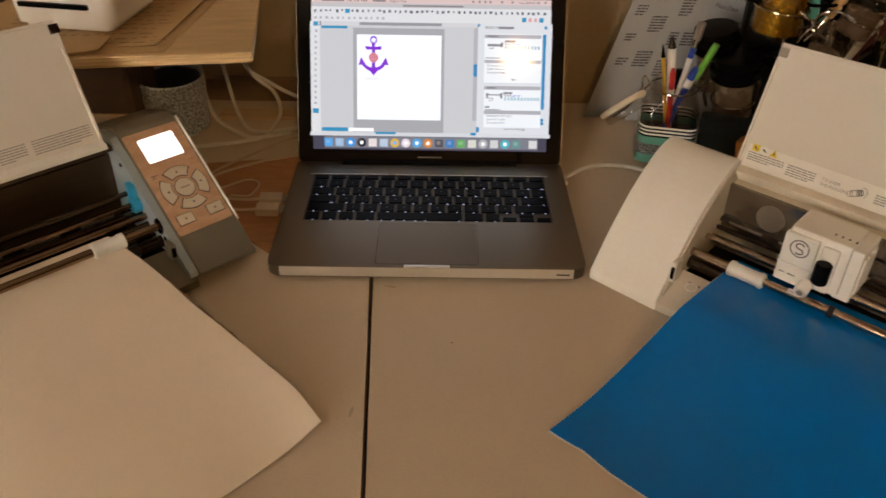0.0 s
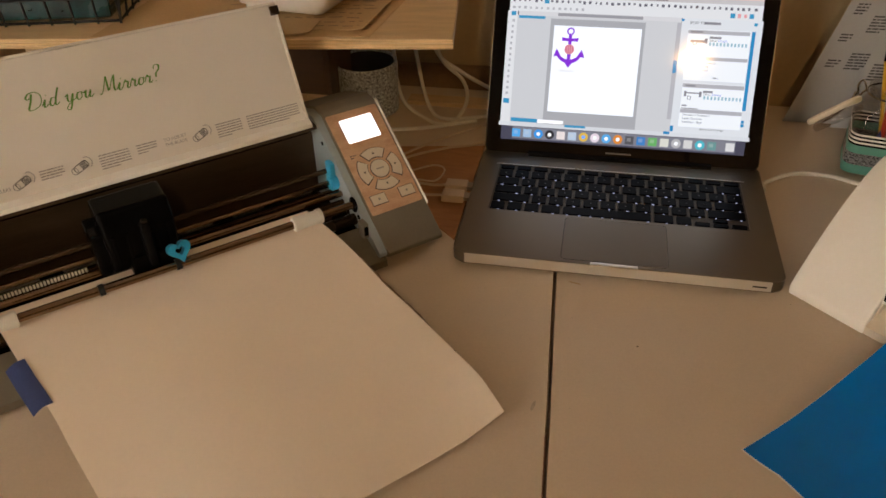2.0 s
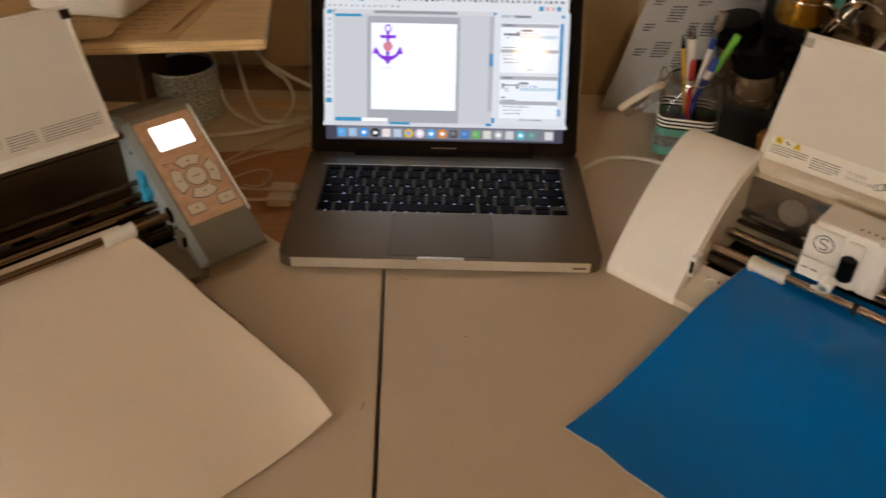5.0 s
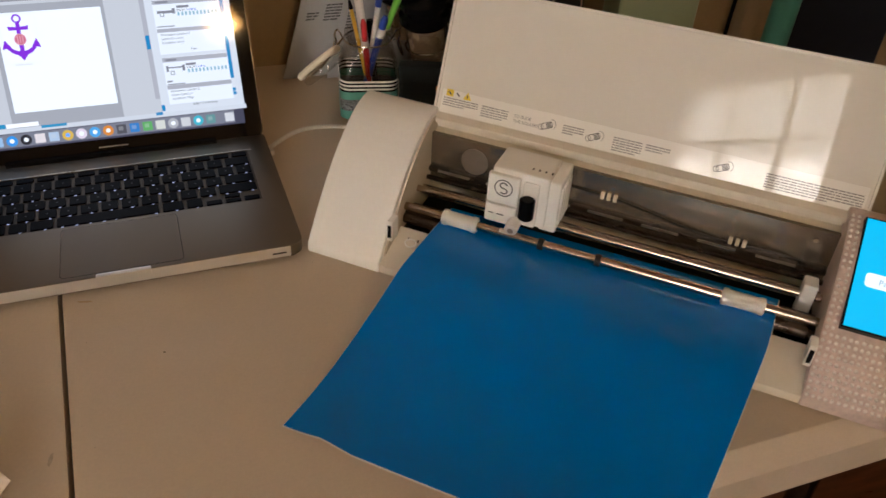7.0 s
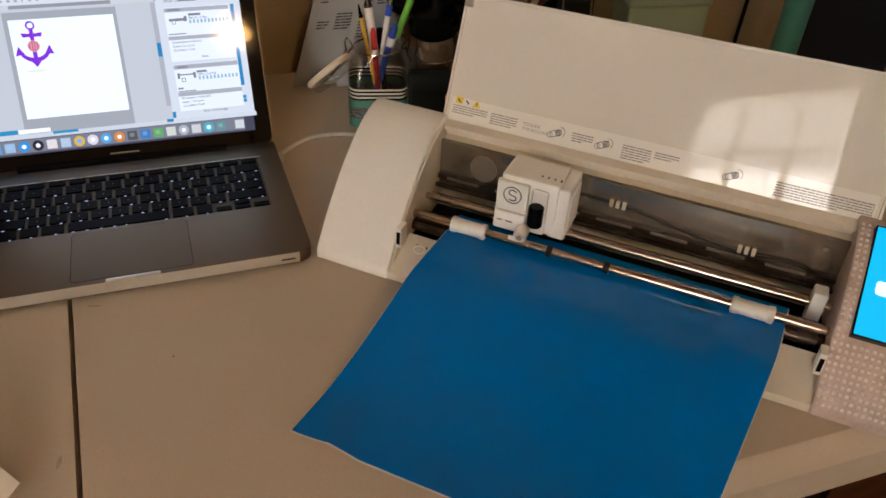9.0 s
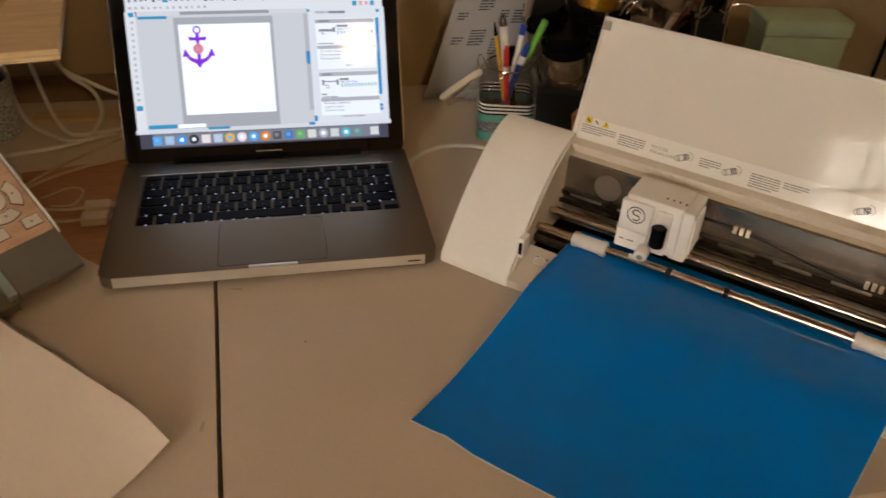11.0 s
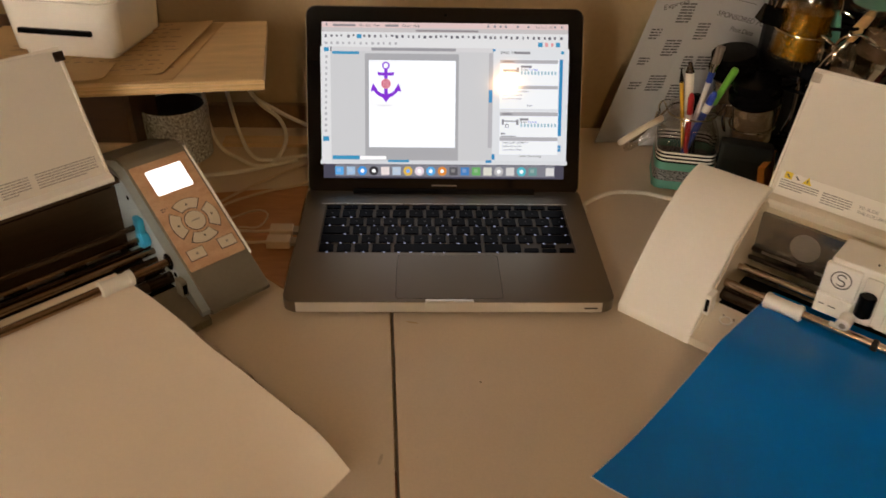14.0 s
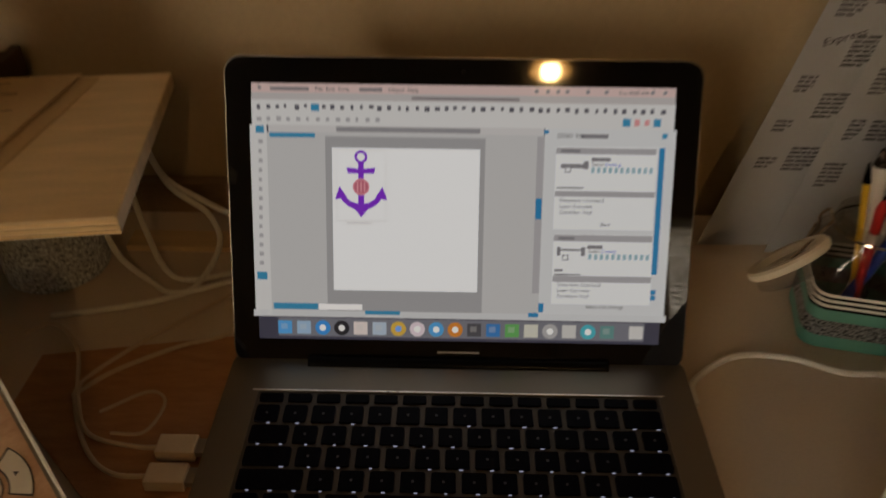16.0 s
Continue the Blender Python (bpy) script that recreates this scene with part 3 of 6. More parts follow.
ui("menu_bar", 115, 110, 944, 128, (0.60, 0.46, 0.46), 1)
ui("title_bar", 115, 128, 944, 142, (0.46, 0.44, 0.46), 1)
ui("tool_bar", 115, 142, 944, 191, (0.62, 0.63, 0.66), 1)
ui("tool_strip", 115, 191, 148, 582, (0.62, 0.63, 0.66), 1)
ui("canvas", 148, 205, 690, 570, (0.50, 0.51, 0.54), 1)
ui("ruler", 148, 191, 690, 205, (0.55, 0.55, 0.58), 1)
ui("ruler_mark", 282, 193, 565, 203, (0.26, 0.26, 0.29), 2)
ui("cutting_mat", 262, 212, 575, 570, (0.33, 0.335, 0.365), 2)
ui("page", 275, 234, 565, 526, (0.84, 0.87, 0.93), 3)
ui("status_strip", 115, 570, 944, 584, (0.55, 0.57, 0.61), 1)
ui("side_scroll", 676, 207, 690, 526, (0.38, 0.38, 0.42), 2)
ui("side_scroll_grip", 677, 330, 689, 372, SBL, 3)
ui("panel", 690, 191, 944, 584, (0.60, 0.625, 0.67), 1)
ui("panel_card", 714, 226, 912, 392, WHT, 2)
ui("panel_card", 714, 402, 912, 548, WHT, 2)
ui_join("card_header", [(715, 228, 911, 240), (715, 314, 911, 325), (715, 403, 911, 416), (715, 488, 911, 501)], GRY, 3)
ui("panel_scroll", 914, 226, 925, 483, SBL, 3)
ui_join("scroll_step", [(911, 515, 921, 525), (911, 527, 921, 537), (688, 547, 698, 566), (668, 568, 688, 577), (690, 194, 699, 201)], SBL, 3)
ui_join("selected_tab", [(150, 206, 240, 215), (155, 555, 245, 568), (340, 569, 410, 577), (123, 490, 143, 506), (123, 193, 139, 207), (232, 149, 248, 163),
                         (843, 170, 858, 185), (903, 170, 917, 185), (921, 198, 931, 208)], (0.03, 0.24, 0.44), 4)
ui("open_tab", 247, 556, 334, 568, (0.88, 0.88, 0.92), 3)
ui_text("panel_title", "SEND TO", 716, 209, 10, DRK)
ui_join("panel_title_mark", [(763, 201, 816, 209)], MID)
ui_text("menu_word", "File  Edit  View", 240, 124, 9, DRK)
ui_text("menu_word", "Object  Help", 384, 124, 9, DRK)
ui_join("menu_mark", [(152, 117, 228, 124), (327, 117, 372, 124), (430, 133, 640, 139), (128, 115, 134, 122)], (0.22, 0.20, 0.22))
ui_text("clock", "Tue 10:07 AM", 833, 124, 8, DRK)
ui_join("menu_icon", [(x, 116, x + 7, 123) for x in (670, 692, 712, 730, 770, 806, 896, 920)], MID)
ui_text("card_title", "Cutting", 812, 263, 8, (0.06, 0.12, 0.55))
ui_text("card_title", "Cutting", 810, 439, 8, (0.06, 0.12, 0.55))
ui_text("card_word", "Status:", 785, 263, 8, DRK)
ui_text("card_word", "Status:", 783, 439, 8, DRK)
ui_text("card_word", "Document: Untitled-2", 724, 510, 8, DRK)
ui_text("card_word", "Layer: Cut Lines", 724, 522, 8, DRK)
ui_text("card_word", "Condition: Vinyl", 724, 534, 8, DRK)
ui_text("card_word", "Document: Untitled-2", 724, 336, 8, DRK)
ui_text("card_word", "Layer: Cut Lines", 724, 348, 8, DRK)
ui_text("card_word", "Condition: Vinyl", 724, 360, 8, DRK)
ui_text("card_word", "Start", 806, 384, 8, DRK)
ui_text("card_word", "Select Cut Settings", 783, 556, 8, DRK)
ui_join("card_mark", [(785, 247, 822, 254), (782, 424, 812, 431), (724, 231, 762, 237), (724, 407, 756, 413), (718, 474, 734, 479), (718, 484, 770, 487),
                      (718, 306, 770, 309)], MID, 4)
stripes = []
for yy in (266, 442):
    for k in range(11):
        stripes.append((785 + k * 11.4, yy, 785 + k * 11.4 + 6, yy + 11))
ui_join("progress_stripe", stripes, (0.26, 0.42, 0.50), 3)
ui_join("cutter_icon", [(725, 260, 775, 268), (770, 254, 779, 270), (722, 428, 729, 446), (728, 432, 775, 436), (770, 428, 778, 446), (733, 265, 745, 277), (733, 444, 745, 456)], MID, 3)
ui_join("cutter_icon_face", [(735, 267, 743, 275), (735, 446, 743, 454)], WHT, 4)
rnd = random.Random(5)
icons = [(125 + i * 18.4 + rnd.uniform(-2, 2), 151 + rnd.uniform(-1, 1)) for i in range(44)]
ui_join("tool_icon", [(x, y2, x + rnd.uniform(5, 10), y2 + rnd.uniform(6, 10)) for x, y2 in icons], (0.10, 0.10, 0.13), 2)
ui_join("tool_icon", [(125 + i * 19.5, 175 + rnd.uniform(-1, 1), 125 + i * 19.5 + rnd.uniform(4, 10), 183) for i in range(13)], GRY, 2)
ui_join("tool_icon", [(128, 220 + i * 19, 128 + rnd.uniform(6, 10), 228 + i * 19) for i in range(14)], GRY, 2)
ui_join("tool_icon", [(866, 171, 876, 184), (886, 172, 895, 183)], (0.62, 0.28, 0.30), 2)
ui("dock", 165, 586, 902, 626, (0.17, 0.175, 0.215), 1)
dock_cols = [(0.10, 0.45, 0.95), (0.40, 0.60, 0.85), (0.05, 0.35, 0.90), (0.03, 0.03, 0.04), (0.95, 0.85, 0.85), (0.55, 0.68, 0.85), (0.85, 0.55, 0.10),
             (0.92, 0.80, 0.90), (0.10, 0.45, 0.90), (0.85, 0.30, 0.05), (0.10, 0.10, 0.12), (0.05, 0.25, 0.65), (0.15, 0.50, 0.15), (0.80, 0.80, 0.72),
             (0.55, 0.55, 0.58), (0.75, 0.75, 0.76), (0.08, 0.55, 0.68), (0.15, 0.35, 0.35), (0.80, 0.80, 0.82)]
for i, c in enumerate(dock_cols):
    c = tuple(q * 0.72 for q in c)
    cx = 178 + i * 38.2 + (20 if i == 18 else 0)
    if i in (2, 3, 6, 7, 8, 9, 14, 16):
        r = 16 / 522 * (DY1 - DY0)
        part("dock_icon", rod((sx(cx, 607), sy(607), 0.0008), (sx(cx, 607), sy(607), 0.00108), r, 20), lit_mat(c), display)
        part("dock_icon_face", rod((sx(cx, 607), sy(607), 0.0008), (sx(cx, 607), sy(607), 0.00114), r * 0.42, 16),
             lit_mat((0.85, 0.87, 0.9) if i != 6 else (0.15, 0.35, 0.85)), display)
    else:
        ui("dock_icon", cx - 14, 593, cx + 14, 621, c, 3)
        ui("dock_icon_face", cx - 8, 599, cx + 5, 611, tuple(min(1, q * 0.75 + 0.14) for q in c), 4)

# the anchor drawing on the page
PUR, PNK = (0.20, 0.025, 0.58), (0.58, 0.12, 0.24)


def ring2(cx, cy, r0, r1, a0, a1, z, n=24):
    bm = bmesh.new()
    rows = []
    for i in range(n + 1):
        a = radians(a0 + (a1 - a0) * i / n)
        for rr, zz in ((r0, 0.0008), (r0, z), (r1, z), (r1, 0.0008)):
            rows.append(bm.verts.new((cx + rr * math.cos(a), cy + rr * math.sin(a), zz)))
    for i in range(n):
        for k in range(4):
            bm.faces.new((rows[4 * i + k], rows[4 * i + 4 + k], rows[4 * i + 4 + (k + 1) % 4], rows[4 * i + (k + 1) % 4]))
    bmesh.ops.recalc_face_normals(bm, faces=bm.faces)
    return bm


PXM = (DY1 - DY0) / 522
ax, ztop = sx(331, 300), 0.0009 + 0.00006 * 5
def crescent(cx, cy, r0, cy1, r1, a0, z, n=22):
    out = [(cx + r0 * math.cos(radians(180 + a0 + (180 - 2 * a0) * i / n)), cy + r0 * math.sin(radians(180 + a0 + (180 - 2 * a0) * i / n))) for i in range(n + 1)]
    ins = [(cx + r1 * math.cos(radians(360 - a0 - (180 - 2 * a0) * i / n)), cy1 + r1 * math.sin(radians(360 - a0 - (180 - 2 * a0) * i / n))) for i in range(n + 1)]
    bm = bmesh.new()
    lo = [[bm.verts.new((x, y, 0.0008)) for x, y in out], [bm.verts.new((x, y, 0.0008)) for x, y in ins[::-1]]]
    hi = [[bm.verts.new((x, y, z)) for x, y in out], [bm.verts.new((x, y, z)) for x, y in ins[::-1]]]
    for i in range(n):
        bm.faces.new((hi[0][i], hi[0][i + 1], hi[1][i + 1], hi[1][i]))
        bm.faces.new((lo[0][i], lo[0][i + 1], hi[0][i + 1], hi[0][i]))
        bm.faces.new((hi[1][i], hi[1][i + 1], lo[1][i + 1], lo[1][i]))
    bmesh.ops.recalc_face_normals(bm, faces=bm.faces)
    return bm


def px_plate(points):
    return plate([(ax + x * PXM, sy(y)) for x, y in points], 0.0008, ztop)


part("anchor_drawing", join(ring2(ax, sy(252), 8 * PXM, 13 * PXM, 0, 360, ztop),
                            bx(ax - 5.5 * PXM, ax + 5.5 * PXM, sy(298), sy(264), 0.0008, ztop),
                            px_plate([(-29, 273), (-26, 285), (26, 285), (29, 273), (0, 276)]),
                            bx(ax - 6 * PXM, ax + 6 * PXM, sy(352), sy(326), 0.0008, ztop),
                            crescent(ax, sy(312), 47 * PXM, sy(303), 43 * PXM, 14, ztop),
                            px_plate([(-14, 356), (0, 374), (14, 356)]),
                            px_plate([(-53, 338), (-28, 334), (-43, 311)]), px_plate([(28, 334), (53, 338), (43, 311)])),
     lit_mat(PUR), display, "purple anchor drawing")
part("anchor_medallion", join(ring2(ax, sy(312), 14 * PXM, 17 * PXM, 0, 360, ztop + 0.00006),
                              *[bx(ax + q * PXM - 1.6 * PXM, ax + q * PXM + 1.6 * PXM, sy(322), sy(302), 0.0008, ztop + 0.00006) for q in (-7, 0, 7)]),
     lit_mat((0.66, 0.30, 0.36)), display, "pink ring with a monogram")
part("anchor_medallion_ground", rod((ax, sy(312), 0.0008), (ax, sy(312), ztop + 0.00003), 14 * PXM, 24), lit_mat((0.52, 0.13, 0.20)), display)
ui_join("selection_box", [(282, 238, 381, 239.5), (282, 380, 381, 381.5), (282, 238, 283.5, 381), (379.5, 238, 381, 381), (303, 383, 352, 388)], (0.70, 0.70, 0.74), 4)

# marks on the table tops
GRIME = mat("table_grime", (0.20, 0.15, 0.10), 0.6, var=0.2, scale=300)
SMEAR = mat("faint_smear", (0.46, 0.38, 0.29), 0.5, var=0.1, scale=120)
OILY = mat("yellowed_mark", (0.52, 0.36, 0.20), 0.5, var=0.1, scale=120)
rnd = random.Random(31)


def table_mark(x, y, rx, ry, turn, material, label):
    pts = []
    for k in range(18):
        a = 2 * math.pi * k / 18
        q = rnd.uniform(0.7, 1.15)
        pts.append((rx * q * math.cos(a), ry * q * math.sin(a)))
    solid("stain", plate(pts, 0.0, 0.00015), material, label, "stain", m=pose(x, y, T, 0, 0, turn))


table_mark(0.025, -0.093, 0.0012, 0.0010, 0, GRIME, "small dark speck on the beige table")
table_mark(0.292, 0.235, 0.0011, 0.0010, 0, GRIME, "small dark speck on the beige table")
table_mark(-0.060, -0.181, 0.0016, 0.0058, -12, SMEAR, "faint brown smudge on the beige table")
table_mark(-0.036, -0.0085, 0.0070, 0.0013, -14, OILY, "yellowed streak on the table before the laptop")
for k in range(12):
    x, y = rnd.uniform(-0.40, 0.42), rnd.uniform(-0.30, 0.0)
    r = 0.0002 + 0.0005 * rnd.random() ** 3
    table_mark(x, y, r, r * 0.9, 0, GRIME if rnd.random() < 0.5 else SMEAR, "tiny speck of dirt on the beige table")


# ---- the two cutting machines ----
LEN = 0.55                   # length of a cutter
COVER = [(0.0, 0.002)] + [(0.125 * k / 15, 0.013 + 0.106 * (1 - (1 - k / 15) ** 1.75)) for k in range(15)] + \
        [(0.125, 0.119), (0.131, 0.119), (0.137, 0.100), (0.160, 0.060), (0.165, 0.002)]
TRAY = [(0.001, 0.003), (0.001, 0.011), (0.012, 0.016), (0.045, 0.029), (0.049, 0.022), (0.118, 0.022), (0.1185, 0.095), (0.128, 0.099), (0.195, 0.099), (0.204, 0.003)]
TRAY_DEEP = TRAY[:5] + [(0.148, 0.022), (0.1485, 0.100), (0.158, 0.104), (0.195, 0.104), (0.204, 0.003)]
ROLL_Y, ROLL_Z = 0.055, 0.047


def cutter(m, label, side, tray, xa, xb, old):
    th = thing("cutting_machine", m, label, "cutting machine", "cutting machines on the tables")
    part("body", prism(TRAY_DEEP if old else TRAY, xa, xb), tray, th)
    ROD = BRONZEROD if old else CHROME
    part("end_cover", prism(COVER, 0.0, xa, 0.0022, 2), side, th, "smooth curved end cover")
    # inside the feed slot
    back = 0.030 if old else 0.0
    part("back_plate", bx(xa, xb, 0.1135 + back, 0.1182 + back, 0.030 if old else 0.050, 0.0985), DARKPLATE if old else BACKPLATE, th, "dull metal back plate")
    top = 0.047 if old else 0.058
    part("top_rail", bx(xa, xb, 0.1085, 0.1134, top, top + 0.0045, 0.0006), DARKSTEEL, th)
    part("floor_plate", bx(xa, xb, 0.0495, 0.1133 + back, 0.0222, 0.0245), BLACKPL, th)
    for k in range(7):
        x0 = xa + 0.012 + k * (xb - xa - 0.02) / 7
        part("rail_slot", bx(x0, x0 + 0.034, 0.1072, 0.1086, top + 0.0015, top + 0.0038), STEEL, th)
    if not old:
        for yy, zz, mm in ((0.1035, 0.0505, DARKSTEEL), (0.0945, 0.0440, CHROME)):
            part("flat_rail", bx(xa, xb, yy, yy + 0.004, zz, zz + 0.0040, 0.0005, 1), mm, th, "thin metal rail")
    if old:
        for yy, zz in ((0.092, 0.060), (0.098, 0.071), (0.0885, 0.0505), (0.078, 0.041)):
            part("flat_rail", bx(xa, xb, yy, yy + 0.004, zz, zz + 0.0045, 0.0005, 1), {0.060: ROD, 0.0505: BROWNRAIL}.get(zz, DARKPLATE), th, "thin metal rail")
    part("toothed_belt", bx(xa, xb, 0.1025, 0.1042, 0.036, 0.0405), RUBBER, th, "black toothed drive belt")
    if old:
        part("belt_teeth", join(*[bx(xa + 0.004 + k * 0.0030, xa + 0.0060 + k * 0.0030, 0.0868, 0.0878, 0.0545, 0.0588) for k in range(46)]), PINCH, th, "pale toothed belt strip")
    part("guide_rod", rod((xa - 0.002, 0.083, 0.0515), (xb + 0.002, 0.083, 0.0515), 0.0034, 18), ROD, th, "shiny metal guide rod")
    part("lower_rail", bx(xa, xb, 0.0665, 0.0765, 0.034, 0.0385, 0.001), DARKSTEEL, th)
    part("drive_roller", rod((xa - 0.001, ROLL_Y, 0.0345), (xb + 0.001, ROLL_Y, 0.0345), 0.0062, 20), DARKSTEEL, th)
    part("roller_shaft", rod((xa - 0.002, ROLL_Y, ROLL_Z + (0.005 if old else 0)), (xb + 0.002, ROLL_Y, ROLL_Z + (0.005 if old else 0)), 0.0041, 20), ROD, th, "shiny metal roller shaft")
    RZ = ROLL_Z + (0.005 if old else 0)
    for x0, x1 in ((0.118, 0.153), (0.378, 0.414)) if not old else ((0.118, 0.152), (0.408, 0.440)):
        pr = part("pinch_roller", rod((x0, ROLL_Y, RZ), (x1, ROLL_Y, RZ), 0.0070, 22, bev=0.001), PINCH, th, "white rubber pinch roller")
        for xe in (x0 + 0.003, x1 - 0.003):
            part("collar", rod((xe - 0.0022, ROLL_Y, RZ), (xe + 0.0022, ROLL_Y, RZ), 0.0077, 22), PINCH, pr)
    for x0 in ((0.2155, 0.269) if not old else (0.222, 0.292)):
        part("shaft_ring", rod((x0 - 0.0025, ROLL_Y, RZ), (x0 + 0.0025, ROLL_Y, RZ), 0.0054, 20), RUBBER, th, "black ring on the shaft")
    for x0 in ((xa + 0.01, xa + 0.02)):
        part("rest_mark", rod((x0 + 0.005, 0.034, 0.0225), (x0 + 0.005, 0.034, 0.0262), 0.0007, 8), BLACKPL, th)
    return th


def lid_panel(th, x0, x1, height, lean, rim, base=0.1045):
    m = pose(x0, 0.1265, base, 90 - lean, 0, 0)
    w = x1 - x0
    lid_ob = part("lid", plate(rrect(0, w, 0.0, height, 0.006, 4), -0.0045, 0.0, 0.0006), LIDWHITE, th, "glossy white open lid", m)
    part("lid_lip", moved(prism([(0, 0), (0.0, 0.007), (0.004, 0.0085), (0.010, 0.002), (0.010, 0.0)], 0.0, w, 0.0005), Matrix()), rim, lid_ob)
    part("lid_rim", join(bx(0, w, height - 0.0028, height, 0.0, 0.0028, 0.0008), bx(0, 0.0026, 0.010, height - 0.0028, 0.0, 0.003, 0.0008),
                         bx(w - 0.0026, w, 0.010, height - 0.0028, 0.0, 0.003, 0.0008)), LIDWHITE, lid_ob)
    return lid_ob


def picture(name, lid_ob, x, y, s):
    """A small line drawing of a roller: an outlined drum with a dark end and a turning arrow."""
    m = pose(x, y, 0.0003, 0, 0, 24)
    part(name, moved(join(frame_plate(rrect(0.0, 1.15 * s, -0.30 * s, 0.30 * s, 0.20 * s, 3), rrect(0.06 * s, 1.09 * s, -0.24 * s, 0.24 * s, 0.16 * s, 3), 0, 0.0002),
                          *[bx((0.55 + 0.1 * k) * s, (0.61 + 0.1 * k) * s, -0.24 * s, 0.24 * s, 0, 0.00018) for k in range(5)]), m), INK, lid_ob)
    part(name, moved(frame_plate([(0.26 * s * math.cos(a * 0.524), 0.30 * s * math.sin(a * 0.524)) for a in range(12)],
                                 [(0.20 * s * math.cos(a * 0.524), 0.23 * s * math.sin(a * 0.524)) for a in range(12)], 0, 0.0003), m), GREYINK, lid_ob)
    part(name, moved(tube([(1.15 * s, -0.45 * s, 0.0002), (1.45 * s, -0.15 * s, 0.0002), (1.40 * s, 0.3 * s, 0.0002), (1.12 * s, 0.45 * s, 0.0002)], 0.03 * s, 5, 4), m), GREYINK, lid_ob)


# darker cream that paints shade onto the cover's inner side
INNERWALL = mat("cream_plastic_shade_painted", (0.60, 0.52, 0.40), 0.45, var=0.04)
# newer white machine with rhinestones
UR = pose(0.167, 0.008, T, 0, 0, -43)
XA, XB = 0.077, 0.457
white = cutter(UR, "white electronic cutting machine, lid open, rhinestone control panel", WHITEPL, CREAM, XA, XB, False)
panel = part("control_panel", prism(COVER, XB, LEN, 0.0022, 2), GEMBASE, white, "control panel covered in pink rhinestones")
part("inner_wall", prism([(0.006, 0.0040)] + [(yy + 0.0040, zz - 0.0050) for yy, zz in COVER[2:16]] + [(0.127, 0.1000), (0.127, 0.0040)], XA - 0.0004, XA + 0.0016), INNERWALL, white, "cream inner wall, shade put into its colour")
for x0, x1 in ((XA, XA + 0.006), (XB - 0.006, XB)):
    b = part("sensor_box", bx(x0, x1, 0.0165, 0.030, 0.030, 0.052, 0.001), WHITEPL, white, "white box with a dark window")
    part("sensor_window", bx(x0 + 0.0012, x1 - 0.0012, 0.0160, 0.0168, 0.034, 0.0475), BLACKPL, b)
part("cup_mark", moved(frame_plate([(0.006 * math.cos(a / 10 * math.pi), 0.005 * math.sin(a / 10 * math.pi)) for a in range(20)],
                                   [(0.0048 * math.cos(a / 10 * math.pi), 0.004 * math.sin(a / 10 * math.pi)) for a in range(20)], 0, 0.0012), pose(0.096, 0.030, 0.0236, 20, 0, 0)), WHITEPL, white)
part("rod_bracket", bx(XB - 0.018, XB - 0.006, 0.076, 0.092, 0.030, 0.066, 0.002), WHITEPL, white, "white rod bracket")
part("sensor_wire", tube([(0.20, 0.1125, 0.080), (0.27, 0.1115, 0.078), (0.33, 0.1115, 0.068), (0.37, 0.1115, 0.064), (0.42, 0.1115, 0.066), (XB - 0.002, 0.1120, 0.058)], 0.0008, 6), BLACKPL, white)
for xx, zz in ((0.252, 0.078), (0.372, 0.066)):
    for k in range(3):
        part("wire_clip", bx(xx + k * 0.006, xx + k * 0.006 + 0.0035, 0.1105, 0.1136, zz - 0.003, zz + 0.004, 0.0004, 1), CREAM, white)
for xx in (0.15, 0.262, 0.372, 0.44):
    part("screw", rod((xx, 0.1136, 0.088), (xx, 0.1124, 0.088), 0.0022, 12), CHROME, white)
part("disc_emboss", rod((0.125, 0.1136, 0.078), (0.125, 0.1126, 0.078), 0.014, 24), STEEL, white)
LIDH = 0.131
part("hinge_bar", bx(XA, XB, 0.1275, 0.139, 0.0992, 0.1050, 0.001), CREAM, white)
wl = lid_panel(white, 0.0720, 0.4735, LIDH, 22, CREAM)
part("label_strip", bx(0.006, 0.396, 0.0105, 0.033, 0, 0.0003), LABELW, wl, "white instruction label strip")
part("lid_latch", bx(0.0005, 0.0085, LIDH - 0.013, LIDH - 0.004, 0.0003, 0.0038, 0.0006), STEEL, wl, "grey metal latch")
part("lid_latch", bx(0.391, 0.399, LIDH - 0.030, LIDH - 0.020, 0.0003, 0.0034, 0.0006), GREYINK, wl)
for k, q in enumerate((0.0, 0.0085)):
    part("warning_sign", bx(0.010 + q, 0.0172 + q, 0.0270, 0.0335, 0, 0.0005), YELLOW if k == 0 else LABELW, wl)
    part("warning_mark", moved(bx(-0.0022, 0.0022, -0.0007, 0.0007, 0.0004, 0.0007), pose(0.0136 + q, 0.030, 0, 0, 0, -40)), INK, wl)
part("warning_sign", plate([(0.0275, 0.0268), (0.0360, 0.0268), (0.03175, 0.0340)], 0, 0.0005), YELLOW, wl, "yellow warning triangle")
part("warning_mark", bx(0.0312, 0.0323, 0.0283, 0.0315, 0.0004, 0.0007), INK, wl)
for x, w, n, s in ((0.008, 0.036, 4, 1), (0.048, 0.027, 5, 2), (0.130, 0.020, 4, 3), (0.178, 0.027, 6, 4), (0.208, 0.022, 3, 5), (0.314, 0.080, 6, 6)):
    part("fine_print", moved(bars(x, 0.0255, w, n, 0.0011, 0.0023, s), Matrix.Translation((0, 0, 0.0003))), GREYINK, wl)
part("heading", moved(words("TO SLIDE", 0.0042, 0.0002), Matrix.Translation((0.081, 0.0215, 0.0005))), GREYINK, wl)
